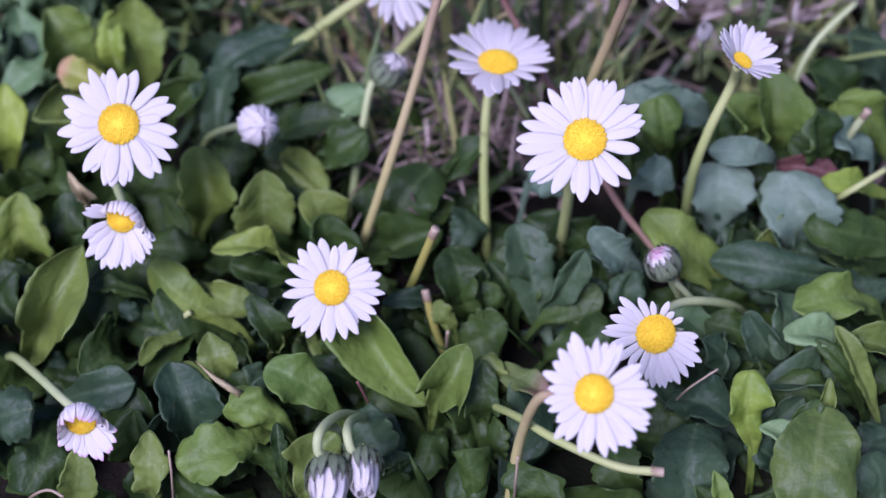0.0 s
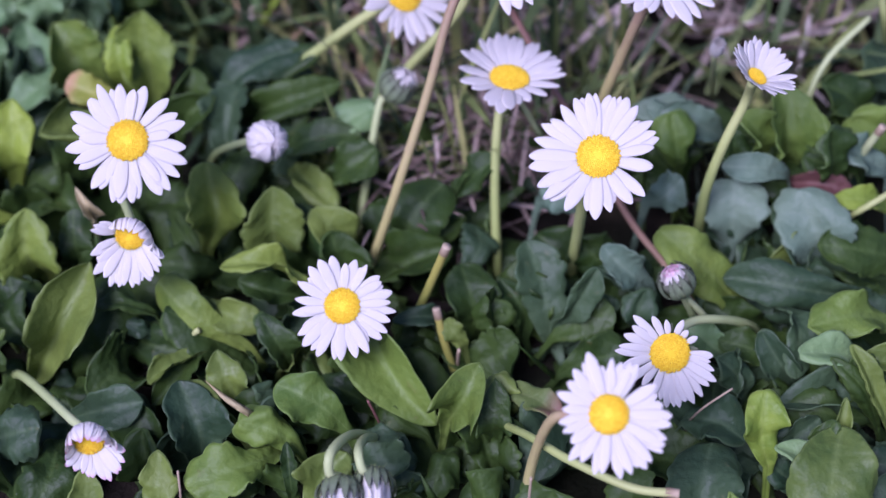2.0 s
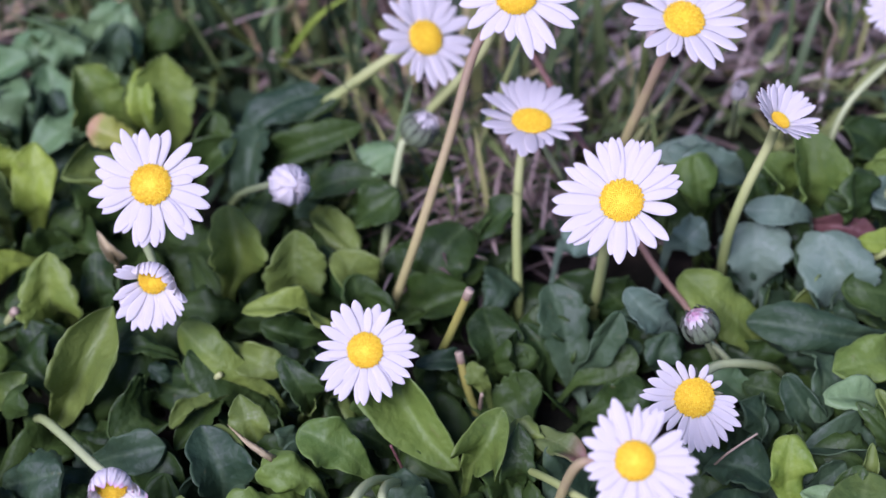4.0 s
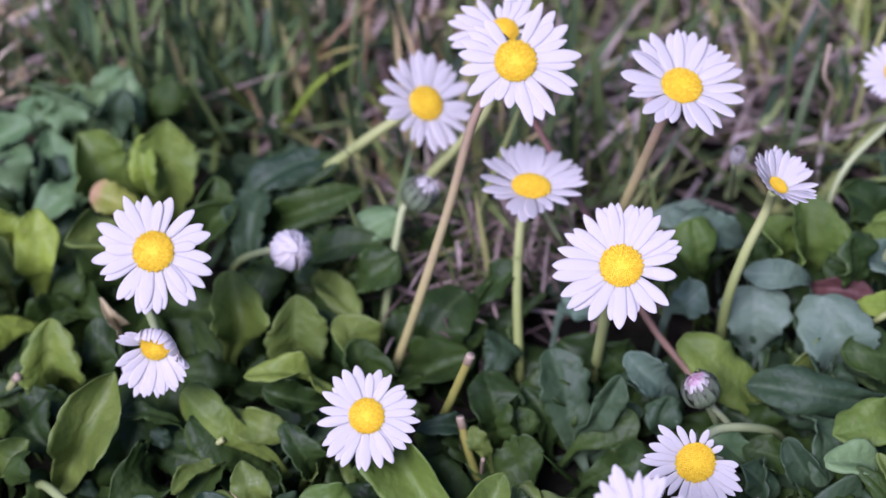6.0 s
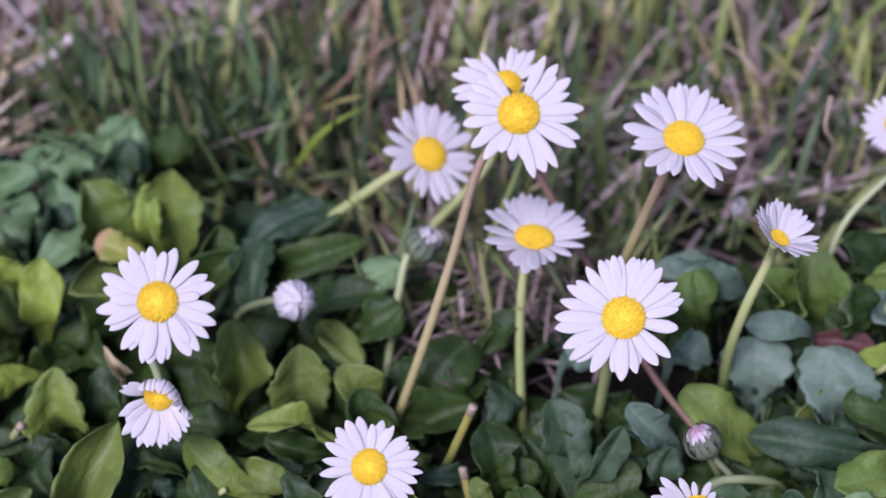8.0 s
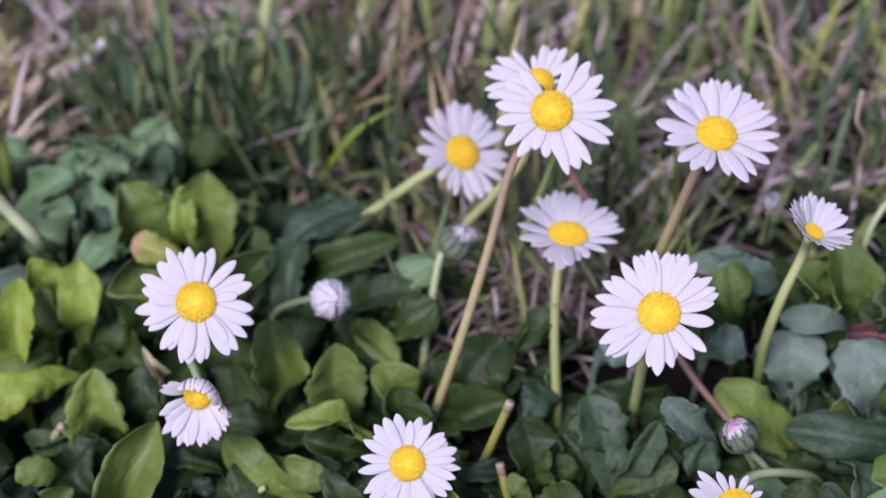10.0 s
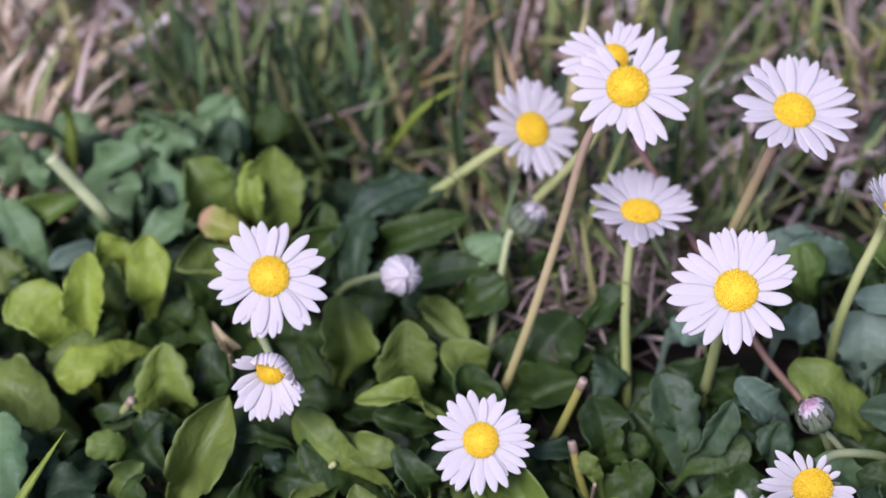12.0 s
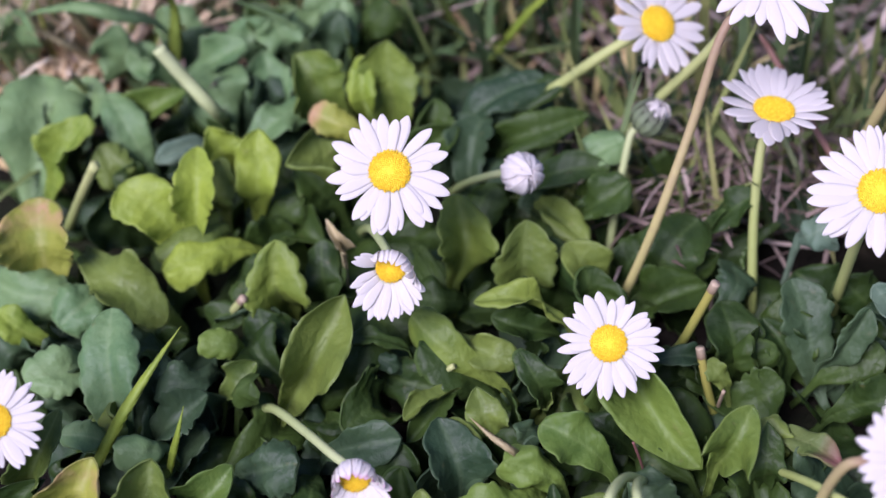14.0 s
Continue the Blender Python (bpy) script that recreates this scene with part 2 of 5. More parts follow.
def leaf_mesh(root, tip, width, bow, cup, roll, curl, teeth, origin, calm=1.0):
    """A spoon-shaped leaf: a narrow stalk that widens into a rounded, faintly toothed blade with a grooved midrib and real thickness."""
    axis = tip - root
    length = axis.length
    a = axis / length
    side = a.cross(FACE)
    if side.length < 0.05:
        side = a.cross(Vector((1, 0, 0)))
    side.normalize()
    side = Matrix.Rotation(roll, 3, a) @ side
    nrm = side.cross(a)
    flat_side, twist = side, calm * rng.uniform(-0.75, 0.75)
    rows = [-0.5, -0.3, -0.14, 0.0, 0.1, 0.19] + [0.27 + 0.029 * k for k in range(23)] + [0.945, 0.963, 0.978, 0.99, 1.0]
    cols = [-1.0, -0.85, -0.58, -0.28, 0.0, 0.28, 0.58, 0.85, 1.0]
    top, uvs = [], []
    phase, freq, ripple = rng.random() * 6, rng.uniform(6, 13), rng.uniform(0.1, 0.3)
    edge_roll = rng.uniform(-0.9, 1.5) * (0.4 + 0.6 * calm)
    peak, blunt, lop, beat = rng.uniform(0.58, 0.72), rng.uniform(1.9, 2.5), rng.uniform(-0.16, 0.16), rng.uniform(36, 58)
    claw, crease, nod = rng.uniform(1.2, 2.1), rng.choice((0, 0, 0.25, 0.5)) * calm, rng.choice((0, 0, 0, 1.0)) * calm
    wild = rng.uniform(0.04, 0.12)
    for s in rows:
        if s > peak:
            w = max(0.0, 1 - ((s - peak) / (1 - peak)) ** blunt) ** 0.5
        else:
            k = max(0.0, min(1.0, (s + 0.22) / (peak + 0.22)))
            w = 0.16 + 0.84 * k ** claw * (1.7 - 0.7 * k)
        w = max(w, 0.03) * width / 2
        q = 2 * w / width
        side = Matrix.Rotation(twist * (max(s, 0) - 0.45), 3, a) @ flat_side
        nrm = side.cross(a)
        if s >= 0:
            mid = root + axis * s + nrm * (bow * length * math.sin(math.pi * s) - curl * length * max(0, s - 0.55) ** 2 - nod * length * max(0, s - 0.72) ** 1.5)
        else:
            mid = root + axis * (s * 0.7)
            mid.z = max(0.0012, root.z * (1 + s * 1.9))
        mid = mid + side * (lop * width * math.sin(math.pi * max(s, 0)))
        for c in cols:
            notch = 1 - teeth * (1 - abs(math.sin(s * beat * 0.45 + phase + 0.9 * c))) ** 1.3 * min(1, max(0, s - 0.25) * 5) * abs(c) ** 3 + wild * 1.6 * noise.noise(Vector((s * 4 + phase, (c > 0) * 3.3, root.y * 70))) * abs(c)
            lift = cup * width * c * c * q * q + crease * width * abs(c) * q + ripple * width * q * math.sin(freq * s + phase + 1.3 * c) * c * abs(c) - 0.05 * width * q * math.exp(-(c * 4.5) ** 2) - edge_roll * width * q * max(0, abs(c) - 0.5) ** 2
            lift += (0.075 * noise.noise(Vector((c * 1.7 + phase * 7, s * 4.5, root.x * 90))) + 0.022 * noise.noise(Vector((c * 4 + phase * 5, s * 8, root.y * 90)))) * width * q
            top.append(mid + side * (w * c * notch) + nrm * lift - origin)
            uvs.append((0.5 + 0.5 * c, max(s, 0)))
    n, m = len(cols), len(rows)
    thick = nrm * 0.00045
    verts = top + [v - thick for v in top]
    faces = []
    k = n * m
    for i in range(m - 1):
        for j in range(n - 1):
            q = (i * n + j, i * n + j + 1, (i + 1) * n + j + 1, (i + 1) * n + j)
            faces += [q, tuple(v + k for v in q[::-1])]
    rim = [j for j in range(n)] + [i * n + n - 1 for i in range(1, m)] + [(m - 1) * n + j for j in range(n - 2, -1, -1)] + [i * n for i in range(m - 2, 0, -1)]
    for p, q in zip(rim, rim[1:] + rim[:1]):
        faces.append((q, p, p + k, q + k))
    return mesh_of("leaf", verts, faces, uvs + uvs, rim=len(rim))


def leaf(plant, material, root, tip, width, bow=None, cup=None, roll=None, curl=None, label="", calm=1.0):
    """One leaf of a rosette; places and width in millimetres."""
    rng.seed(round(root[0] * 10) * 7919 + round(root[1] * 10) * 31 + round(tip[0] * 10))
    pick = lambda v, lo, hi: calm * rng.uniform(lo, hi) if v is None else v
    me = leaf_mesh(mm(*root), mm(*tip), width * 0.00117, rng.uniform(0.06, 0.22) if bow is None else bow, pick(cup, -0.4, 0.42), pick(roll, -0.5, 0.5), pick(curl, -0.3, 1.3), rng.choice((0.06, 0.1, 0.15, 0.2)), plant.location, calm)
    return part("leaf", me, material, plant, label)


def rosette(x, y, label):
    return base("daisy_plant", mm(x, y, 0), label, "plant", "daisy leaf rosettes")


# ---- daisies ----
def ray_mesh(length, width, low, high, r, groove=1.0, pointed=False):
    """One white ray: a narrow claw that widens to a blunt, rounded or faintly notched end, bent evenly from the angle low to the angle high (degrees over the disc's plane)."""
    rows = [0, 0.1, 0.22, 0.36, 0.5, 0.64, 0.76, 0.86, 0.93, 0.97, 0.99, 1.0]
    cols = (-1, -0.6, -0.22, 0.22, 0.6, 1)
    claw, swell, blunt = r.uniform(0.5, 0.68), r.uniform(0.5, 0.66), r.uniform(0.5, 0.7)
    if pointed:
        claw, swell, blunt = 0.75, 0.4, 0.42
    notch, skew, lop, sway = r.choice((0, 0, 0.02, 0.035, 0.05)), r.uniform(-0.05, 0.05), r.uniform(-0.22, 0.22), r.uniform(-0.06, 0.06)
    verts, uvs, faces = [], [], []
    x = z = at = 0.0
    for s in rows:
        e = radians(low + (high - low) * (s + at) / 2)
        x, z, at = x + math.cos(e) * (s - at) * length, z + math.sin(e) * (s - at) * length, s
        e = radians(low + (high - low) * s)
        w = claw + (1 - claw) * math.sin(min(1, s / swell) * math.pi / 2)
        if s > blunt:
            w *= max(0.05, 1 - ((s - blunt) / (1.004 - blunt)) ** (1.5 if pointed else 1.9)) ** (0.9 if pointed else 0.68)
        for c in cols:
            cut = notch * length * (abs(c - skew * 4) < 0.3) * (s > 0.95)
            rise = (-0.035 * c * c + 0.008 * groove * math.cos(c * 7.5) + lop * 0.10 * c * s) * width
            verts.append((x - math.sin(e) * rise - cut, 0.5 * width * w * c + sway * length * s * s, z + math.cos(e) * rise))
            uvs.append((0.5 + c / 2, s))
    n, m = len(cols), len(rows)
    for i in range(m - 1):
        for j in range(n - 1):
            faces.append((i * n + j, i * n + j + 1, (i + 1) * n + j + 1, (i + 1) * n + j))
    k0 = len(verts)
    verts += [(x, y, z - 0.00009) for x, y, z in verts]
    faces += [tuple(v + k0 for v in f[::-1]) for f in faces]
    rim = [j for j in range(n)] + [i * n + n - 1 for i in range(1, m)] + [(m - 1) * n + j for j in range(n - 2, -1, -1)] + [i * n for i in range(m - 2, 0, -1)]
    faces += [(q, p, p + k0, q + k0) for p, q in zip(rim, rim[1:] + rim[:1])]
    return mesh_of("petal", verts, faces, uvs + uvs, True, len(rim))


def disc_mesh():
    """A low dome of tightly set florets in spirals, one unit in radius."""
    verts, faces = [], []
    ring = 20
    for i in range(7):
        a = i / 6 * math.pi / 2
        for k in range(ring):
            b = 2 * math.pi * k / ring
            verts.append((0.97 * math.sin(a) * math.cos(b), 0.97 * math.sin(a) * math.sin(b), 0.33 * math.cos(a)))
    for i in range(6):
        for k in range(ring):
            j = (k + 1) % ring
            faces.append((i * ring + k, (i + 1) * ring + k, (i + 1) * ring + j, i * ring + j))
    bead = bmesh.new()
    bmesh.ops.create_icosphere(bead, subdivisions=1, radius=1)
    bv, bf = [v.co.copy() for v in bead.verts], [tuple(v.index for v in f.verts) for f in bead.faces]
    bead.free()
    r = random.Random(5)
    count = 380
    for i in range(count):
        q = math.sqrt((i + 0.5) / count)
        a = i * 2.39996 + r.uniform(-0.05, 0.05)
        n = Vector((q * math.cos(a) * 0.55, q * math.sin(a) * 0.55, 1 - 0.45 * q)).normalized()
        p = Vector((q * math.cos(a), q * math.sin(a), 0.33 * math.sqrt(max(0, 1 - 0.86 * q * q)) - 0.05 * math.exp(-q * q * 18)))
        size = 0.042 + 0.008 * q + r.uniform(-0.005, 0.005)
        turn = n.to_track_quat("Z", "Y")
        k = len(verts)
        verts += [p + turn @ Vector((v.x * size, v.y * size, v.z * size * 1.05)) for v in bv]
        faces += [tuple(j + k for j in f) for f in bf]
    return mesh_of("disc", verts, faces)


DISC_MESH = disc_mesh()


def cup_mesh(r, depth):
    """The round green base under a flower head."""
    verts, faces, uvs = [], [], []
    ring, rows = 16, 6
    for i in range(rows + 1):
        a = i / rows
        q = r * math.sin(a * math.pi / 2) ** 0.8
        for k in range(ring):
            b = 2 * math.pi * k / ring
            verts.append((q * math.cos(b), q * math.sin(b), -depth * math.cos(a * math.pi / 2)))
            uvs.append((k / ring, a))
    for i in range(rows):
        for k in range(ring):
            j = (k + 1) % ring
            faces.append((i * ring + k, i * ring + j, (i + 1) * ring + j, (i + 1) * ring + k))
    faces.append(tuple(range(rows * ring, (rows + 1) * ring)))
    return mesh_of("cup", verts, faces, uvs)


def turned(normal, spin):
    """The turn that lays +z on the normal."""
    return Vector(normal).normalized().to_track_quat("Z", "Y").to_matrix().to_4x4() @ Matrix.Rotation(spin, 4, "Z")


def daisy(label, centre, normal, radius, disc, rays, bend, seed, stalk, material, thick=0.75, pink=False, wide=0.25, hood=()):
    """A daisy: stalk, green bracts, yellow disc and white rays.
    rays: their number, or the direction and the length of each in degrees and millimetres; bend: the angles over the disc's plane at which a ray starts and ends;
    hood: rays that arch over the disc, as direction, length, first and last angle."""
    r = random.Random(seed)
    foot = mm(*stalk[-1])
    root = base("daisy", (foot.x, foot.y, 0), label, "flower", "daisies")
    c, n = mm(*centre), Vector(normal).normalized()
    dr = disc * 0.001
    m0 = Matrix.Translation(c - root.location) @ turned(n, 0)
    line = [c - n * dr * 0.75, *[mm(*p) for p in stalk]]
    part("stalk", tube_mesh("stalk", line[::-1], thick * 0.00112, 0.85, origin=root.location), material, root)
    ob = part("disc", DISC_MESH, DISC, root, "yellow disc of tiny florets")
    ob.matrix_basis = m0 @ Matrix.Rotation(seed, 4, "Z") @ Matrix.Diagonal((dr, dr, dr * r.uniform(0.9, 1.15), 1))
    holder = part("cup", cup_mesh(dr * 0.84, dr * 0.68), BRACT, root, "green cup under the rays")
    holder.matrix_basis = m0 @ Matrix.Translation((0, 0, -dr * 0.12))
    open_wide = bend[0] < 30
    for k in range(13):
        a = 2 * math.pi * k / 13
        ob = part("bract", ray_mesh(dr * 1.35, dr * 0.5, 22, 34 if open_wide else 62, r, 0.0, True), BRACT, holder)
        ob.matrix_parent_inverse = holder.matrix_basis.inverted()
        ob.matrix_basis = m0 @ Matrix.Rotation(a, 4, "Z") @ Matrix.Translation((dr * (0.25 if open_wide else 0.15), 0, -dr * 0.72))
    if isinstance(rays, int):
        rays = [(360 * (k + r.uniform(-0.45, 0.45)) / rays, (radius - disc * 0.84) * r.uniform(0.84, 1.04)) for k in range(rays)]
    mean = sum(v[1] for v in rays) / len(rays)
    for k, (way, length, *own) in enumerate([*rays, *hood]):
        low, high = own or (bend[0] + r.uniform(-3, 3), bend[1] + r.uniform(-5, 5))
        width = (0.6 * mean + 0.4 * length) * wide * r.uniform(0.88, 1.22)
        ob = part("petal", ray_mesh(length * 0.001, width * 0.001, low, high, r), PETAL_PINK if pink else PETAL, root)
        layer = k * 2 % 5 / 5
        ob.matrix_basis = (m0 @ Matrix.Rotation(radians(way), 4, "Z") @ Matrix.Translation((dr * (0.84 - 0.05 * layer if open_wide else 0.95), 0, dr * (0.06 - 0.09 * layer)))
                           @ Matrix.Rotation(r.uniform(-0.08, 0.08), 4, "X"))
    return root


def bud(label, centre, normal, width, length, seed, stalk, material, thick=0.7, show=0.35, pink=True, hairy=False, closed=1.0):
    """A closed daisy: a round green cup of bracts with the folded white rays showing at its end by the given share of its length."""
    r = random.Random(seed)
    foot = mm(*stalk[-1])
    root = base("daisy_bud", (foot.x, foot.y, 0), label, "flower bud", "daisy buds")
    c, n = mm(*centre), Vector(normal).normalized()
    rad, ln = width * 0.0005, length * 0.001
    m0 = Matrix.Translation(c - n * ln * 0.5 - root.location) @ turned(n, 0)
    line = [c - n * ln * 0.48, *[mm(*p) for p in stalk]]
    part("stalk", tube_mesh("stalk", line[::-1], thick * 0.00112, 0.9, origin=root.location), material, root)
    green = ln * (1 - show)
    holder = part("cup", cup_mesh(rad * 0.9, green * 0.75), BRACT, root, "round green cup")
    holder.matrix_basis = m0 @ Matrix.Translation((0, 0, green * 0.8))
    for k in range(14):
        a = 2 * math.pi * (k + r.uniform(-0.15, 0.15)) / 14
        ob = part("bract", ray_mesh(rad * r.uniform(2.0, 2.3) * (0.62 if show > 0.7 else 1), rad * 0.55, 10 + 6 * (k % 2), (138 if show < 0.33 else 112), r, 0.0, True), BRACT, holder)
        ob.matrix_parent_inverse = holder.matrix_basis.inverted()
        ob.matrix_basis = m0 @ Matrix.Rotation(a, 4, "Z") @ Matrix.Translation((rad * (0.22 + 0.05 * (k % 2)), 0, green * 0.02))
    mat = PETAL_PINK if pink else PETAL
    start = green * 0.45
    reach = (ln - start) * (1 if show > 0.33 else 0.72)
    for k in range(44):
        layer = k % 4
        a = 2 * math.pi * (k + r.uniform(-0.5, 0.5)) / 44
        reach_k = reach * r.uniform(0.85, 1.05)
        swell = (34 + 10 * layer) * closed
        ob = part("petal", ray_mesh(reach_k * (1.05 + 0.1 * closed), rad * r.uniform(0.75, 1.0), 90 - swell * 0.55, 90 + swell * r.uniform(0.9, 1.35), r), mat, root)
        ob.matrix_basis = m0 @ Matrix.Rotation(a, 4, "Z") @ Matrix.Translation((rad * ((0.8 if show > 0.33 else 0.55) - 0.13 * layer), 0, start)) @ Matrix.Rotation(r.uniform(-0.15, 0.15), 4, "X")
    if hairy:
        verts, faces = [], []
        for k in range(110):
            a, h = r.uniform(0, 6.283), r.uniform(0.05, 0.95)
            q = rad * (0.55 + 0.45 * math.sin(h * 1.9))
            p = Vector((q * math.cos(a), q * math.sin(a), green * h))
            d = Vector((math.cos(a + r.uniform(-0.5, 0.5)), math.sin(a + r.uniform(-0.5, 0.5)), r.uniform(-0.6, 0.5))) * 0.0009
            s = Vector((-math.sin(a), math.cos(a), 0)) * 0.00003
            j = len(verts)
            verts += [p - s, p + s, p + d, p + d * 0.02 + Vector((0, 0, 0.00009))]
            faces += [(j, j + 1, j + 2), (j + 1, j + 3, j + 2), (j + 3, j, j + 2)]
        ob = part("hairs", mesh_of("hairs", verts, faces, [(0, 0)] * len(verts)), STALK_PALE, root, "fine pale hairs")
        tagged(ob, kind="stuff")
        ob.matrix_basis = m0
    return root


def stalk_thing(name, label, category, points, thick, material, taper=0.8, tip=None):
    """A lone stalk or stem; its last point is at its root."""
    foot = mm(*points[-1])
    root = base(name, (foot.x, foot.y, 0), label, category)
    pts = [mm(*p) for p in points][::-1]
    part("stem", tube_mesh("stem", pts, thick * 0.001, taper, origin=root.location), material, root)
    if tip:
        d = (pts[-1] - pts[-2]).normalized()
        part("cut_end", tube_mesh("cut_end", [pts[-1] - d * 0.0016, pts[-1] - d * 0.0006, pts[-1] + d * 0.0004], thick * taper * 0.00112, 0.95, origin=root.location), tip, root, "dried cut end")
    return root


def blade_thing(label, points, width, material):
    """A single broad grass blade from its tip to its root, keeled along the middle."""
    foot = mm(*points[-1])
    root = base("grass_blade", (foot.x, foot.y, 0), label, "grass")
    path = smooth_path([mm(*p) for p in points][::-1], 7)
    verts, faces, uvs = [], [], []
    n = len(path) - 1
    for i, p in enumerate(path):
        d = (path[min(i + 1, n)] - path[max(i - 1, 0)]).normalized()
        s = d.cross(FACE).normalized()
        up = s.cross(d)
        w = width * 0.0005 * min(1, (1 - i / n) * 2.2 + 0.03)
        for c, l in ((-1, 0.25), (0, 0), (1, 0.25), (0, -0.2)):
            verts.append(p + s * w * c + up * w * l - root.location)
            uvs.append((0.5 + c / 2, i / n))
    for i in range(n):
        for k in range(4):
            j = (k + 1) % 4
            faces.append((i * 4 + k, i * 4 + j, i * 4 + 4 + j, i * 4 + 4 + k))
    part("blade", mesh_of("blade", verts, faces, uvs), material, root)
    return root


# ---- ground and turf ----
def ground_height(x, y):
    return 0.0022 * noise.noise(Vector((x * 38, y * 38, 0))) + 0.0012 * noise.noise(Vector((x * 130, y * 130, 3))) - 0.001


def build_ground():
    near = [i * 0.007 - 0.35 for i in range(101)]
    far, d = [], 0.36
    while d < 160:
        far.append(d)
        d *= 1.35
    line = [-v for v in far[::-1]] + near + far
    verts = [(x, y, ground_height(x, y) if abs(x) < 1 and abs(y) < 1 else -0.001) for y in line for x in line]
    n = len(line)
    faces = [(j * n + i, j * n + i + 1, (j + 1) * n + i + 1, (j + 1) * n + i) for j in range(n - 1) for i in range(n - 1)]
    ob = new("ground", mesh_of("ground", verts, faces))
    ob.data.materials.append(SOIL_SHADED)
    tagged(ob, "dark crumbly soil, blackened for the shade under daisy leaves and turf", "ground", kind="structure")


def leafy_edge(x):
    """How far back the daisy leaves reach, in metres."""
    if x < -0.105:
        return 0.062
    if x < -0.035:
        return 0.076
    if x < 0.012:
        return 0.076 - (x + 0.035) * 0.85
    return 0.036 + min(1, max(0, (x - 0.012) / 0.03)) * 0.018


def turf(name, label, count, place, length, width, lean, flat, material, seed, segments=5):
    """Many grass blades in one mesh."""
    r = np.random.RandomState(seed)
    x, y = place(r, count)
    n = len(x)
    head = r.rand(n) * 2 * np.pi
    ln = r.uniform(*length, n) * (0.75 + 0.5 * r.rand(n))
    wd = r.uniform(*width, n)
    tilt = np.abs(r.normal(0, lean, n)) + flat
    droop = r.uniform(0.05, 0.7, n)
    z0 = np.where(flat > 0.8, r.uniform(0.0005, 0.014, n), 0.0)
    sway = r.normal(0, 0.1, n)
    verts = np.zeros((n, segments + 1, 2, 3))
    pos = np.stack([x, y, z0], 1)
    step = ln / segments
    for k in range(segments + 1):
        s = k / segments
        a = np.minimum(tilt + droop * s * s * (1.0 if flat < 0.8 else 0.25), 1.75)
        if flat > 0.8:
            a = np.clip(a, 1.2, 1.62)
        h = head + sway * s * 2
        side = np.stack([-np.sin(h), np.cos(h), np.zeros(n)], 1)
        w = (wd * (0.5 if k < segments else 0.04) * (1 - 0.55 * s ** 3))[:, None]
        verts[:, k, 0] = pos - side * w
        verts[:, k, 1] = pos + side * w + np.stack([np.zeros(n), np.zeros(n), w[:, 0] * 0.5], 1)
        pos = pos + np.stack([np.sin(a) * np.cos(h), np.sin(a) * np.sin(h), np.cos(a)], 1) * step[:, None]
    verts[..., 2] = np.maximum(verts[..., 2], 0.0003)
    idx = np.arange(n)[:, None] * (segments + 1) * 2 + np.arange(segments)[None] * 2
    faces = np.stack([idx, idx + 1, idx + 3, idx + 2], -1).reshape(-1, 4)
    me = bpy.data.meshes.new(name)
    me.from_pydata(verts.reshape(-1, 3).tolist(), [], faces.tolist())
    me.polygons.foreach_set("use_smooth", [True] * len(me.polygons))
    me.materials.append(material)
    ob = new(name, me)
    return tagged(ob, label, "grass", kind="stuff")


def behind(depth_lo, depth_hi, half, thin=1.0):
    """Places past the leaves' edge."""
    def place(r, count):
        x = r.uniform(-half, half, count)
        edge = np.array([leafy_edge(v) for v in x])
        y = edge + depth_lo + (depth_hi - depth_lo) * r.rand(count) ** thin
        return x, y
    return place


def patch(x0, x1, y0, y1):
    def place(r, count):
        return r.uniform(x0, x1, count), r.uniform(y0, y1, count)
    return place


build_ground()
turf("grass_turf", "green grass blades standing behind the daisies", 3900, behind(0.004, 0.22, 0.24), (0.018, 0.046), (0.0009, 0.0026), 0.9, 0.0, GRASS, 1)
turf("far_grass_turf", "thinner green turf farther behind", 4200, behind(0.2, 0.75, 0.8), (0.025, 0.055), (0.0014, 0.0026), 0.4, 0.0, GRASS, 2, 4)
turf("dry_grass", "dry straw-coloured blades among the turf", 1300, behind(0.006, 0.24, 0.24), (0.02, 0.045), (0.0007, 0.0019), 0.7, 0.35, STRAW, 3)
turf("straw_litter", "dead straw lying flat on the soil", 900, behind(0.012, 0.26, 0.24), (0.015, 0.045), (0.0006, 0.0014), 0.12, 1.35, STRAW, 4)
turf("far_dry_grass", "dry blades in the farther turf", 2600, behind(0.2, 0.75, 0.8), (0.02, 0.05), (0.001, 0.002), 0.6, 0.2, STRAW, 5, 4)
turf("fine_grass", "thin green blades between the daisy stalks", 260, patch(-0.02, 0.05, 0.034, 0.075), (0.014, 0.03), (0.0007, 0.0015), 0.6, 0.1, GRASS, 6)
turf("straw_by_stalks", "dead straw and twigs below the daisy stalks", 170, patch(-0.012, 0.032, 0.028, 0.064), (0.01, 0.026), (0.0004, 0.0009), 0.3, 1.1, STRAW, 9)
# Two patches of straw whose pale colour stands in for a sunlit spot.
turf("bleached_grass", "pale straw at the edge of the turf, coloured as if sunlit", 2100, patch(-0.24, -0.116, 0.097, 0.22), (0.02, 0.045), (0.001, 0.0022), 0.6, 0.25, STRAW_SUNLIT, 8)
turf("bleached_tuft", "pale straw leaning before the turf, coloured as if sunlit", 420, patch(-0.145, -0.107, 0.07, 0.1), (0.016, 0.036), (0.0009, 0.002), 0.7, 0.3, STRAW_SUNLIT, 18)
turf("grass_tuft", "dense dark green grass tuft behind the leaves", 260, patch(-0.078, -0.03, 0.084, 0.118), (0.02, 0.036), (0.001, 0.0026), 0.75, 0.0, GRASS_DARK, 12)
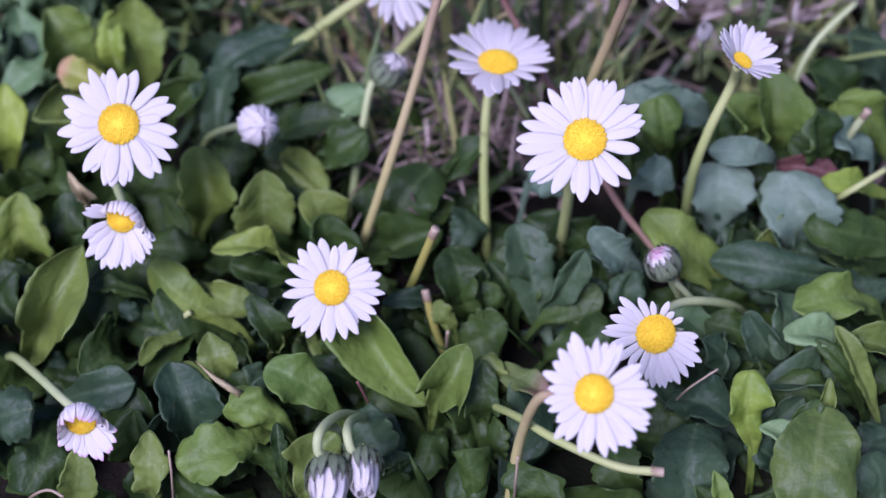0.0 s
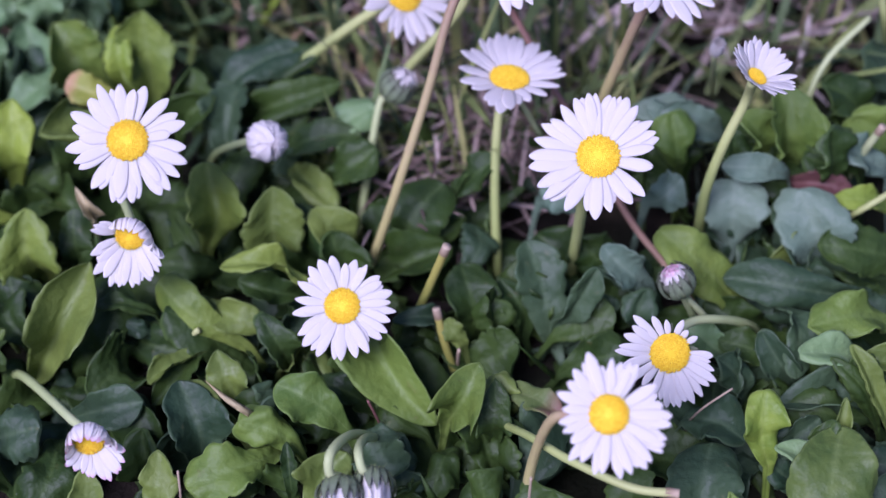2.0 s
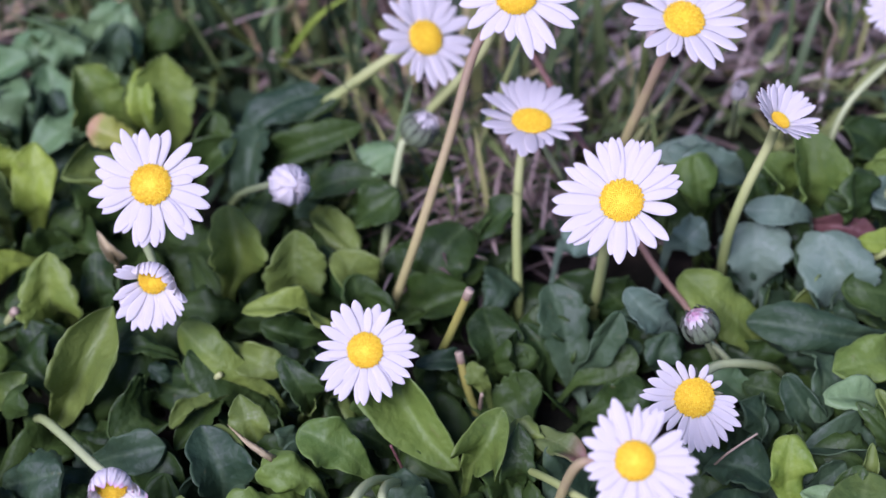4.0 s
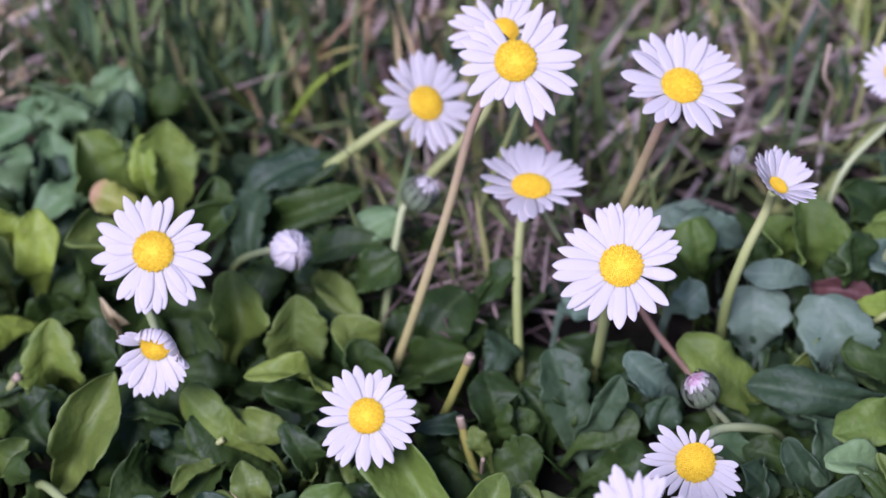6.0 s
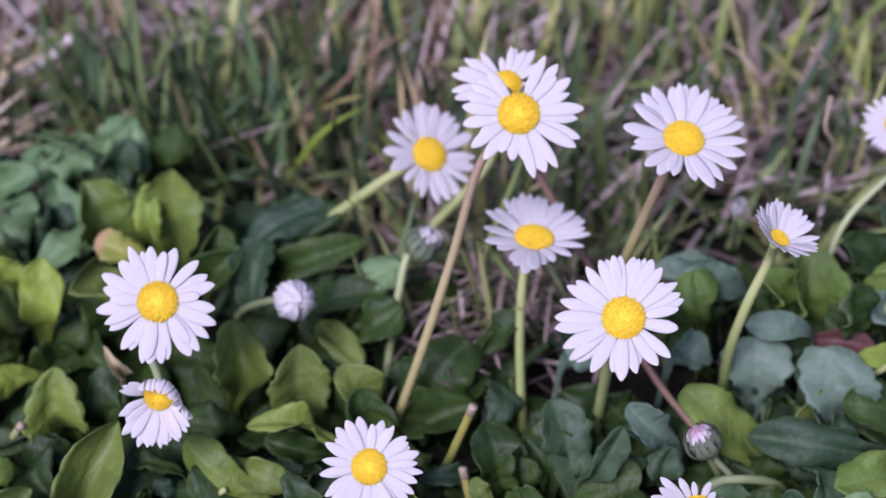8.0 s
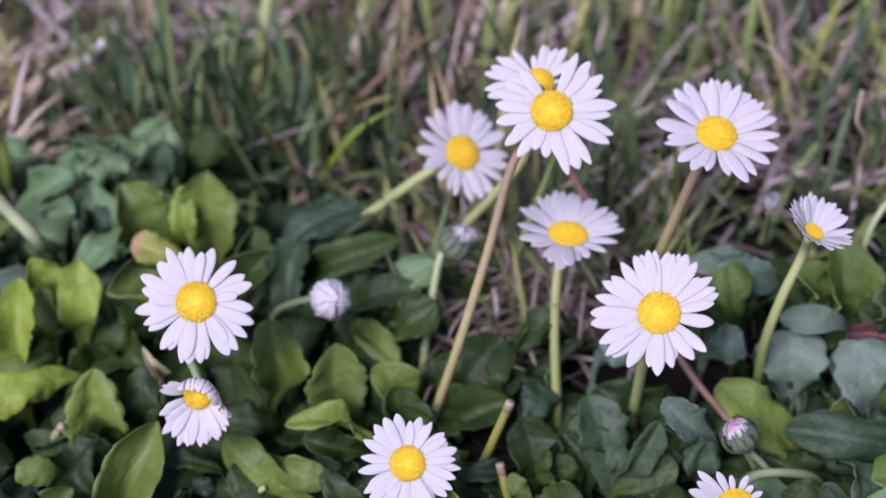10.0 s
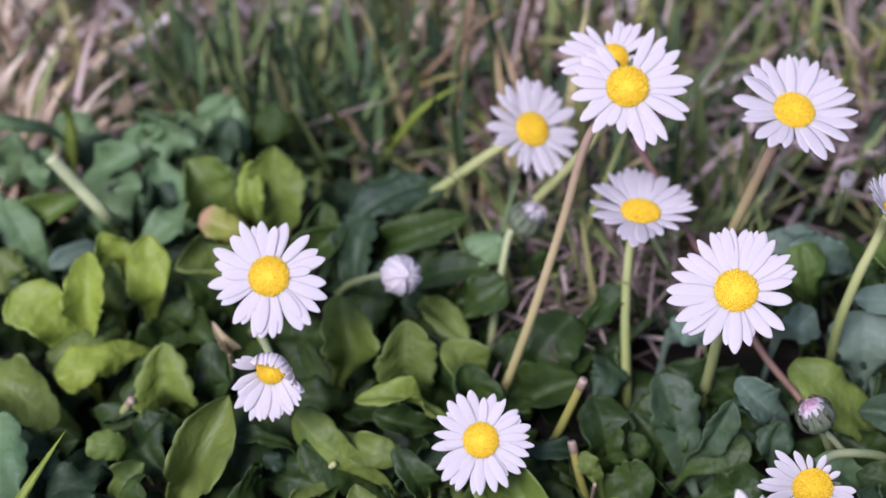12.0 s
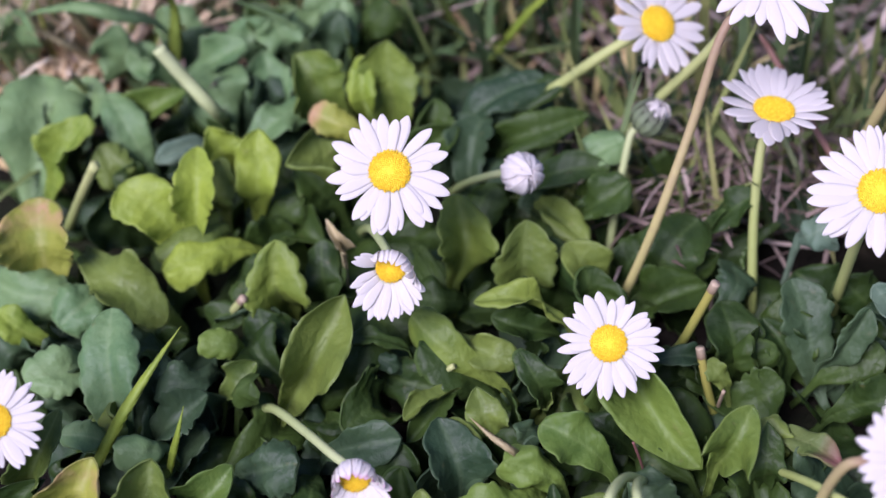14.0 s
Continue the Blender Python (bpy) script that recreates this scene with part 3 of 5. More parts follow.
turf("yellow_grass", "yellow-green grass blades leaning in the turf", 200, patch(-0.16, 0.2, 0.09, 0.26), (0.022, 0.05), (0.0012, 0.0026), 0.85, 0.1, GRASS_YELLOW, 16)
turf("tan_grass", "tan dry blades leaning through the green turf", 800, patch(-0.17, 0.02, 0.092, 0.24), (0.02, 0.045), (0.001, 0.002), 0.7, 0.3, STRAW_TAN, 15)
turf("pale_straw", "whitish dead straw lying in the turf", 640, patch(-0.15, -0.05, 0.115, 0.24), (0.012, 0.03), (0.001, 0.0024), 0.4, 0.9, STRAW_WHITE, 13)
turf("bleached_straw", "greyish dead straw at the turf's edge", 150, patch(0.0, 0.15, 0.066, 0.14), (0.01, 0.024), (0.0005, 0.0013), 0.4, 0.9, STRAW_WHITE, 14)

# ---- daisy leaves, plant by plant ----
rosettes = []
plant = rosette(-52, 2, "yellow-green spoon-shaped daisy leaves in a crowded rosette")
rosettes.append(plant)
leaf(plant, OLIVE, (-64.5, -7.1, 7.0), (-54.2, 0.5, 25.0), 8.2, calm=1.0, cup=0.3, roll=0.25)
leaf(plant, OLIVE, (-36.3, 1.8, 14.0), (-26.9, -6.2, 17.0), 5.2, calm=0.6)
leaf(plant, MID_SHADED, (-43.9, -2.0, 15.0), (-53.2, -1.9, 19.0), 3.2, calm=0.6, roll=0.5)
leaf(plant, BLUE_SHADED, (-43.9, -3.6, 10.0), (-48.6, -4.0, 15.0), 2.9, calm=0.6)
leaf(plant, OLIVE, (-35.2, -8.3, 12.0), (-44.1, -16.2, 14.0), 3.0, calm=0.6, roll=0.5)
leaf(plant, BLUE_SHADED, (-56.3, -19.8, 10.0), (-44.0, -21.5, 16.0), 6.3, calm=0.6, cup=-0.2)
leaf(plant, LIGHT, (-66.4, 14.2, 8.0), (-67.1, 13.6, 24.0), 9.5, calm=0.62, cup=0.25)
leaf(plant, MID_SHADED, (-58.3, 15.3, 8.0), (-60.1, 16.3, 20.0), 5.7, calm=0.6)
leaf(plant, MID_SHADED, (-52.2, 1.6, 4.0), (-37.5, -7.6, 10.0), 7.4, calm=0.6)
leaf(plant, MID_SHADED, (-58.8, -7.9, 5.0), (-50.5, -18.7, 6.0), 6.4, calm=0.6)
leaf(plant, MID_SHADED, (-69.4, 2.7, 5.0), (-70.4, 5.1, 16.0), 7.6, calm=0.6)
leaf(plant, GREEN, (-72.2, 0.3, 12.0), (-77.3, -3.6, 19.0), 4.7, calm=0.6, cup=-0.2)
leaf(plant, OLIVE, (-75.0, -8.4, 9.0), (-69.0, -5.6, 16.0), 5.2, calm=0.6, cup=0.3)
# Lower leaves behind the others; their dark greens paint in the shade.
leaf(plant, MID_SHADED, (-63.0, -5.3, 1.8), (-52.9, -1.9, 20.3), 11.0)
leaf(plant, MID_SHADED, (-64.2, 16.4, 6.4), (-55.6, 14.4, 10.2), 6.2)
leaf(plant, MID_SHADED, (-54.2, 10.7, 2.5), (-43.9, 0.2, 3.0), 6.2)
leaf(plant, MID_SHADED, (-35.1, -4.1, 10.0), (-43.6, -18.1, 10.3), 4.3)
leaf(plant, BLUE_SHADED, (-55.0, -15.0, 6.4), (-43.8, -20.2, 7.4), 6.7)
leaf(plant, MID_SHADED, (-62.3, -10.9, 5.7), (-52.5, -14.9, 6.7), 5.9)
leaf(plant, MID_SHADED, (-60.9, 14.1, 6.9), (-57.6, 14.3, 16.9), 5.2)
plant = rosette(-58, 52, "bright green daisy leaves, one with a tan edge")
rosettes.append(plant)
leaf(plant, MID_SHADED, (-57.7, 78.2, 17.0), (-51.1, 77.1, 26.2), 6.8, calm=0.75)
leaf(plant, PALE_SHEEN, (-62.5, 73.4, 8.9), (-60.8, 77.5, 27.0), 6.9, calm=0.5)
leaf(plant, BLUE_SHADED, (-64.0, 73.2, 15.9), (-61.0, 73.5, 27.7), 7.0, calm=0.5)
leaf(plant, FRESH, (-77.6, 38.8, 16.0), (-81.0, 38.0, 29.0), 7.4, calm=0.6, cup=0.3)
leaf(plant, LIGHT, (-59.3, 56.2, 15.0), (-67.1, 58.8, 29.0), 11.8, calm=0.6, cup=0.1, roll=0.0)
leaf(plant, LIGHT, (-50.4, 54.3, 15.0), (-50.1, 56.8, 33.0), 10.1, calm=0.6, cup=0.1, roll=0.0, label="daisy leaf with a tan edge")
leaf(plant, FRESH, (-54.1, 52.6, 18.0), (-55.0, 56.2, 30.0), 4.9, calm=0.6, cup=0.3)
leaf(plant, YELLOW, (-52.8, 44.3, 20.0), (-63.9, 46.4, 26.0), 5.9, calm=0.6, cup=0.2)
leaf(plant, PALE_SHEEN, (-63.0, 57.4, 15.0), (-75.5, 46.8, 20.0), 6.9, calm=0.6, cup=-0.2)
leaf(plant, OLIVE, (-57.7, 40.6, 15.0), (-67.0, 33.2, 25.0), 9.4, calm=0.6, cup=0.25)
leaf(plant, BLUE_SHADED, (-39.3, 51.0, 11.0), (-20.7, 55.6, 25.0), 8.2, calm=0.6, cup=-0.2)
leaf(plant, MID_SHADED, (-41.8, 50.9, 12.0), (-41.3, 51.7, 23.0), 8.2, calm=0.6, cup=0.3)
leaf(plant, MID_SHADED, (-68.8, 39.4, 6.0), (-62.6, 27.4, 12.0), 7.7, calm=0.6)
leaf(plant, MID_SHADED, (-30.2, 48.9, 8.0), (-19.3, 44.1, 18.0), 7.8, calm=0.6)
leaf(plant, BLUE_SHADED, (-37.3, 50.9, 7.2), (-21.2, 52.5, 21.1), 6.7)
leaf(plant, MID_SHADED, (-43.7, 45.5, 12.7), (-36.9, 45.2, 22.0), 6.5)
leaf(plant, MID_SHADED, (-38.9, 62.4, 7.9), (-42.6, 62.0, 16.2), 7.6)
leaf(plant, BLUE_SHADED, (-33.8, 75.9, 6.4), (-22.4, 68.5, 7.4), 7.8)
leaf(plant, BLUE_SHADED, (-41.8, 77.3, 5.5), (-32.3, 64.3, 5.5), 7.8)
leaf(plant, BLUE_SHADED, (-64.1, 53.4, 11.7), (-76.9, 46.4, 12.7), 7.5)
leaf(plant, MID_SHADED, (-59.4, 37.1, 10.8), (-64.7, 37.4, 20.1), 9.1)
plant = rosette(-88, 15, "pale yellow-green daisy leaves with blotched edges")
rosettes.append(plant)
leaf(plant, FRESH, (-114.5, 39.6, 12.0), (-104.4, 43.3, 28.0), 6.9, calm=0.6, cup=0.4)
leaf(plant, FRESH, (-83.3, 23.4, 15.0), (-82.1, 29.6, 31.0), 6.8, calm=0.6, cup=0.35)
leaf(plant, FRESH, (-86.9, 23.0, 14.0), (-95.7, 25.9, 27.0), 9.7, calm=0.6, cup=0.2)
leaf(plant, OLIVE, (-77.8, 25.9, 17.0), (-88.9, 17.2, 19.0), 7.2, calm=0.6, cup=-0.3)
leaf(plant, FRESH, (-72.3, 23.7, 13.0), (-87.5, 13.4, 18.0), 7.4, calm=0.6, cup=-0.25, roll=0.2)
leaf(plant, FRESH, (-73.8, 32.8, 13.0), (-72.3, 37.5, 29.0), 7.2, calm=0.6, cup=0.25)
leaf(plant, YELLOW, (-109.8, 14.1, 12.0), (-109.7, 20.3, 28.0), 12.2, calm=0.6, cup=0.25, roll=0.2)
leaf(plant, OLIVE, (-103.2, 19.3, 17.0), (-87.4, 6.1, 15.0), 8.8, calm=0.6, cup=0.2)
leaf(plant, PALE_SHEEN, (-97.7, 14.0, 14.0), (-104.8, 3.7, 15.0), 8.3, calm=0.6, cup=-0.3)
leaf(plant, PALE_SHEEN, (-121.5, 18.0, 14.0), (-105.3, 8.2, 17.0), 8.5, calm=0.6)
leaf(plant, FRESH, (-107.3, 2.8, 12.0), (-115.2, 4.8, 18.0), 5.5, calm=0.6)
leaf(plant, PALE_SHEEN, (-98.8, -0.9, 11.0), (-106.9, -8.3, 17.0), 7.9, calm=0.6, cup=0.2)
leaf(plant, BLUE_SHADED, (-77.5, -2.1, 11.0), (-84.3, -10.4, 15.0), 7.2, calm=0.6)
leaf(plant, MID_SHADED, (-113.8, -4.2, 6.0), (-106.9, -13.9, 9.0), 8.2, calm=0.6)
leaf(plant, MID_SHADED, (-93.9, 6.7, 5.0), (-83.0, 3.2, 12.0), 6.4, calm=0.6)
leaf(plant, MID_SHADED, (-70.1, 12.2, 6.0), (-74.2, 14.5, 14.0), 6.4, calm=0.6)
leaf(plant, MID_SHADED, (-77.1, 19.7, 8.0), (-66.7, 18.8, 14.7), 6.0)
leaf(plant, MID_SHADED, (-74.3, 26.7, 2.5), (-67.7, 19.8, 3.0), 5.8)
leaf(plant, BLUE_SHADED, (-99.8, 3.1, 6.2), (-107.2, -4.8, 7.2), 7.5)
leaf(plant, BLUE_SHADED, (-81.5, 4.7, 5.5), (-82.4, -9.4, 4.3), 9.0)
leaf(plant, MID_SHADED, (-72.5, 8.1, 2.7), (-78.8, 4.0, 3.7), 5.7)
leaf(plant, BLUE_SHADED, (-79.2, -5.2, 5.5), (-82.9, -15.8, 3.0), 6.7)
leaf(plant, MID_SHADED, (-123.1, 25.0, 2.8), (-108.0, 18.9, 3.8), 8.6)
leaf(plant, MID_SHADED, (-108.5, -7.1, 6.3), (-115.6, -7.4, 13.6), 9.4)
leaf(plant, BLUE_SHADED, (-112.1, 3.3, 5.8), (-116.4, 3.0, 13.0), 8.7)
leaf(plant, BLUE_SHADED, (-101.9, -6.5, 5.5), (-108.2, -11.5, 6.5), 7.7)
leaf(plant, MID_SHADED, (-85.0, 31.1, 10.0), (-84.1, 21.6, 7.5), 11.5)
leaf(plant, MID_SHADED, (-66.4, 28.6, 2.5), (-58.1, 18.6, 3.0), 6.0)
leaf(plant, MID_SHADED, (-106.3, 29.2, 2.7), (-87.9, 11.6, 3.7), 9.2)
leaf(plant, BLUE_SHADED, (-109.1, 18.5, 5.5), (-97.4, 6.3, 5.4), 8.8)
leaf(plant, MID_SHADED, (-79.7, 8.3, 7.8), (-74.8, 7.4, 14.0), 5.4)
leaf(plant, MID_SHADED, (-96.6, 39.2, 14.1), (-100.2, 37.2, 18.2), 6.2)
plant = rosette(-85, 62, "blue-green daisy leaves at the edge of the turf")
rosettes.append(plant)
leaf(plant, PALE_SHEEN, (-71.5, 78.9, 13.2), (-66.2, 78.6, 23.8), 8.2, calm=0.5)
leaf(plant, MID_SHADED, (-76.2, 79.3, 17.4), (-79.4, 78.4, 26.3), 7.0, calm=0.75)
leaf(plant, PALE_SHEEN, (-67.8, 83.8, 14.3), (-61.9, 83.4, 24.6), 6.9, calm=0.5)
leaf(plant, PALE_SHEEN, (-91.3, 67.8, 17.5), (-78.9, 66.6, 26.2), 6.7, calm=0.5)
leaf(plant, PALE_SHEEN, (-95.1, 69.8, 14.4), (-102.6, 69.1, 22.6), 6.8, calm=0.5)
leaf(plant, PALE_SHEEN, (-72.0, 79.6, 13.1), (-75.3, 79.8, 23.4), 8.1, calm=0.5)
leaf(plant, PALE_SHEEN, (-71.2, 70.4, 19.8), (-73.2, 69.8, 29.5), 8.0, calm=0.5)
leaf(plant, PALE_SHEEN, (-119.9, 43.8, 8.0), (-118.7, 61.5, 24.0), 15.5, calm=0.6, cup=0.15)
leaf(plant, PALE_SHEEN, (-95.1, 43.4, 12.0), (-102.4, 50.8, 27.0), 6.9, calm=0.6, cup=0.2)
leaf(plant, GREEN, (-99.8, 51.4, 12.0), (-90.4, 53.6, 25.0), 7.2, calm=0.6)
leaf(plant, PALE_SHEEN, (-75.8, 61.8, 10.0), (-75.0, 65.2, 24.0), 8.2, calm=0.6, cup=0.2)
leaf(plant, PALE_SHEEN, (-83.2, 55.6, 12.0), (-82.9, 63.4, 24.0), 11.1, calm=0.6, cup=0.15)
leaf(plant, PALE_SHEEN, (-63.4, 81.6, 10.0), (-63.6, 83.8, 20.0), 7.5, calm=0.6)
leaf(plant, BLUE_SHADED, (-123.5, 57.2, 1.5), (-119.3, 62.9, 15.6), 13.8)
leaf(plant, MID_SHADED, (-127.9, 51.3, 2.5), (-111.4, 39.0, 3.0), 6.9)
leaf(plant, BLUE_SHADED, (-107.1, 59.9, 10.0), (-96.4, 41.8, 8.1), 7.6)
leaf(plant, MID_SHADED, (-99.7, 55.7, 6.9), (-89.3, 55.4, 15.1), 6.6)
leaf(plant, BLUE_SHADED, (-83.9, 50.2, 12.2), (-92.4, 43.2, 13.2), 4.1)
leaf(plant, BLUE_SHADED, (-82.7, 58.1, 6.5), (-76.9, 61.0, 22.0), 11.0)
leaf(plant, BLUE_SHADED, (-75.5, 63.5, 10.4), (-70.0, 63.3, 19.2), 7.3)
leaf(plant, BLUE_SHADED, (-84.4, 61.9, 5.3), (-84.2, 64.9, 20.9), 10.4)
leaf(plant, BLUE_SHADED, (-74.6, 59.5, 8.7), (-74.7, 60.7, 20.6), 9.1)
leaf(plant, MID_SHADED, (-88.7, 56.7, 8.6), (-89.9, 56.4, 16.5), 7.1)
leaf(plant, BLUE_SHADED, (-92.4, 49.7, 9.2), (-98.0, 51.0, 21.1), 7.9)
leaf(plant, BLUE_SHADED, (-108.6, 63.7, 10.3), (-114.3, 63.0, 17.0), 9.3)
leaf(plant, BLUE_SHADED, (-114.7, 54.5, 9.7), (-116.2, 55.4, 20.6), 9.9)
plant = rosette(-78, -35, "low daisy rosette with broad mid-green leaves")
rosettes.append(plant)
leaf(plant, BLUE_SHADED, (-70.7, -24.0, 10.0), (-60.2, -26.1, 16.0), 8.1, calm=0.6)
leaf(plant, MID_SHADED, (-59.1, -22.9, 8.0), (-60.9, -37.3, 9.0), 8.4, calm=0.6)
leaf(plant, OLIVE, (-52.5, -40.8, 8.0), (-50.2, -38.7, 20.0), 5.5, calm=0.6, cup=0.2)
leaf(plant, PALE_SHEEN, (-91.2, -16.6, 7.0), (-93.2, -1.5, 25.0), 9.4, calm=0.6, cup=0.25, roll=-0.1)
leaf(plant, BLUE_SHADED, (-85.8, -16.2, 9.0), (-76.9, -12.3, 16.0), 7.1, calm=0.6)
leaf(plant, PALE_SHEEN, (-82.7, -19.1, 11.0), (-88.5, -23.8, 17.0), 5.4, calm=0.6, cup=-0.2)
leaf(plant, PALE_SHEEN, (-90.5, -19.3, 11.0), (-99.2, -20.2, 16.0), 4.7, calm=0.6)
leaf(plant, OLIVE, (-102.7, -29.2, 12.0), (-96.9, -25.0, 26.0), 5.0, calm=0.6, cup=0.3)
leaf(plant, YELLOW, (-94.1, -35.7, 12.0), (-89.9, -33.7, 26.0), 9.2, calm=0.6, cup=0.15)
leaf(plant, OLIVE, (-84.6, -35.4, 10.0), (-81.4, -31.1, 23.0), 9.2, calm=0.6, cup=0.15)
leaf(plant, GREEN, (-78.6, -30.6, 10.0), (-70.3, -29.9, 19.0), 6.9, calm=0.6)
leaf(plant, BLUE_SHADED, (-69.8, -17.6, 5.5), (-60.6, -24.9, 6.4), 8.5)
leaf(plant, MID_SHADED, (-58.3, -23.6, 2.5), (-61.9, -32.9, 3.0), 7.8)
leaf(plant, BLUE_SHADED, (-90.0, -10.3, 1.5), (-92.6, 1.1, 16.5), 12.1)
leaf(plant, MID_SHADED, (-73.1, -10.1, 9.5), (-68.8, -10.6, 17.1), 4.7)
leaf(plant, MID_SHADED, (-71.6, -10.1, 2.5), (-64.5, -25.4, 3.0), 9.0)
leaf(plant, MID_SHADED, (-90.4, -14.8, 5.4), (-99.8, -17.2, 6.4), 5.0)
leaf(plant, MID_SHADED, (-82.0, -20.1, 7.7), (-87.7, -22.0, 9.9), 5.6)
leaf(plant, MID_SHADED, (-67.4, -29.6, 5.1), (-75.3, -29.8, 12.0), 6.3)
leaf(plant, MID_SHADED, (-102.6, -33.0, 10.1), (-100.6, -32.7, 19.0), 7.9)
leaf(plant, MID_SHADED, (-52.1, -39.6, 1.5), (-49.7, -37.5, 13.1), 5.8)
plant = rosette(-28, -28, "dark green toothed daisy leaves in a low rosette")
rosettes.append(plant)
leaf(plant, LIGHT, (-28.3, -6.0, 10.0), (-43.1, -0.9, 21.0), 6.6, calm=0.62, cup=-0.3, roll=-0.2)
leaf(plant, OLIVE, (-40.0, -39.1, 8.0), (-40.0, -36.4, 20.0), 5.5, calm=0.62, cup=0.25, roll=-0.3)
leaf(plant, GREEN, (-21.4, -29.9, 13.0), (-34.6, -38.5, 18.0), 8.1, calm=0.62, cup=-0.25, roll=0.2)
leaf(plant, GREEN, (-18.1, -30.7, 14.0), (-26.6, -30.8, 22.0), 6.1, calm=0.6, cup=-0.3)
leaf(plant, GREEN, (-10.6, -26.8, 14.0), (-21.0, -24.2, 23.0), 7.7, calm=0.6, cup=0.2)
leaf(plant, BLUE_SHADED, (-35.8, -28.9, 5.0), (-37.8, -20.1, 19.0), 9.0, calm=0.6, cup=0.15)
leaf(plant, MID_SHADED, (-45.0, -28.2, 4.0), (-44.7, -21.9, 15.0), 7.3, calm=0.6)
leaf(plant, OLIVE, (-29.4, -18.8, 10.0), (-32.0, -15.1, 20.0), 5.7, calm=0.6, cup=0.25)
leaf(plant, OLIVE, (-28.2, -24.2, 9.0), (-36.7, -19.2, 17.0), 4.8, calm=0.6)
leaf(plant, MID_SHADED, (-20.3, -11.3, 9.0), (-23.6, -10.8, 22.0), 4.9, calm=0.6, cup=0.4, roll=0.4)
leaf(plant, BLUE_SHADED, (-21.2, -17.5, 12.0), (-25.4, -21.5, 18.0), 2.9, calm=0.6)
leaf(plant, MID_SHADED, (-18.6, -35.7, 9.0), (-23.1, -35.4, 16.0), 3.3, calm=0.6, cup=-0.4)
leaf(plant, MID_SHADED, (-19.8, -35.9, 8.0), (-20.0, -31.7, 18.0), 2.5, calm=0.6)
leaf(plant, MID_SHADED, (-28.4, -39.7, 6.0), (-36.1, -37.9, 13.0), 5.0, calm=0.6)
leaf(plant, OLIVE, (-16.2, -37.9, 6.0), (-10.9, -32.7, 16.0), 7.2, calm=0.6)
leaf(plant, BLUE_SHADED, (-6.6, -28.5, 17.0), (-3.7, -36.4, 15.0), 7.9, calm=0.6, cup=0.2)
leaf(plant, MID_SHADED, (-7.2, -17.2, 7.0), (-16.0, -15.6, 13.0), 5.2, calm=0.6)
leaf(plant, MID_SHADED, (-29.7, -5.7, 6.4), (-41.0, -3.9, 18.8), 8.1)
leaf(plant, MID_SHADED, (-40.5, -36.8, 1.5), (-40.0, -34.3, 12.4), 6.3)
leaf(plant, MID_SHADED, (-23.9, -26.7, 4.3), (-35.2, -32.6, 5.3), 8.4)
leaf(plant, MID_SHADED, (-29.3, -19.2, 1.5), (-31.3, -16.4, 16.3), 7.6)
leaf(plant, MID_SHADED, (-21.4, -23.4, 1.5), (-26.1, -21.2, 8.3), 7.8)
leaf(plant, MID_SHADED, (-10.3, -21.0, 6.8), (-21.2, -20.9, 13.7), 9.0)
leaf(plant, MID_SHADED, (-19.6, -34.3, 2.2), (-21.5, -33.7, 10.6), 3.8)
leaf(plant, BLUE_SHADED, (-22.0, -22.8, 11.9), (-23.0, -23.6, 17.6), 3.8)
leaf(plant, BLUE_SHADED, (-6.8, -22.1, 5.5), (-3.5, -32.1, 3.8), 9.0)
leaf(plant, BLUE_SHADED, (-35.9, -23.9, 1.5), (-35.7, -19.8, 13.3), 10.4)
leaf(plant, MID_SHADED, (-42.4, -28.1, 3.0), (-44.1, -26.6, 14.4), 7.6)
plant = rosette(-20, 22, "arched deep green daisy leaves in a loose rosette")
rosettes.append(plant)
leaf(plant, MID_SHADED, (-15.8, 28.9, 14.2), (-6.9, 28.3, 23.9), 7.3, calm=0.75)
leaf(plant, PALE_SHEEN, (-15.2, 41.8, 13.5), (-7.1, 41.0, 22.7), 6.4, calm=0.5)
leaf(plant, LIGHT, (-17.6, 4.1, 14.0), (-30.7, 3.4, 23.0), 4.5, calm=0.62, cup=0.5, roll=0.7)
leaf(plant, LIGHT, (-37.5, 18.6, 9.0), (-36.2, 24.2, 25.0), 9.3, calm=0.62, cup=0.25, roll=0.2)
leaf(plant, OLIVE, (-24.1, 17.5, 7.0), (-24.0, 17.7, 24.0), 10.1, calm=0.6, cup=0.3)
leaf(plant, OLIVE, (-11.7, 14.8, 8.0), (-16.6, 16.7, 20.0), 7.8, calm=0.6, cup=0.25)
leaf(plant, MID_SHADED, (-7.7, 20.4, 6.0), (-2.1, 22.3, 16.0), 6.7, calm=0.6)
leaf(plant, BLUE_SHADED, (-35.0, 39.2, 10.0), (-32.6, 48.8, 22.0), 8.1, calm=0.6, cup=0.15)
leaf(plant, BLUE_SHADED, (-21.5, 36.4, 8.0), (-23.5, 34.3, 16.0), 5.7, calm=0.6)
leaf(plant, MID_SHADED, (-17.7, 15.2, 2.9), (-21.5, 17.8, 17.3), 13.6)
leaf(plant, MID_SHADED, (-15.3, 11.4, 5.6), (-13.9, 12.9, 18.0), 8.4)
leaf(plant, MID_SHADED, (-33.2, 30.4, 1.7), (-33.1, 32.9, 15.7), 7.5)
leaf(plant, BLUE_SHADED, (-35.2, 41.8, 9.7), (-24.0, 41.3, 18.4), 6.5)
leaf(plant, MID_SHADED, (-22.4, 38.1, 7.0), (-15.3, 24.3, 6.1), 7.6)
leaf(plant, MID_SHADED, (-25.7, 2.1, 2.5), (-17.4, -8.5, 3.2), 5.1)
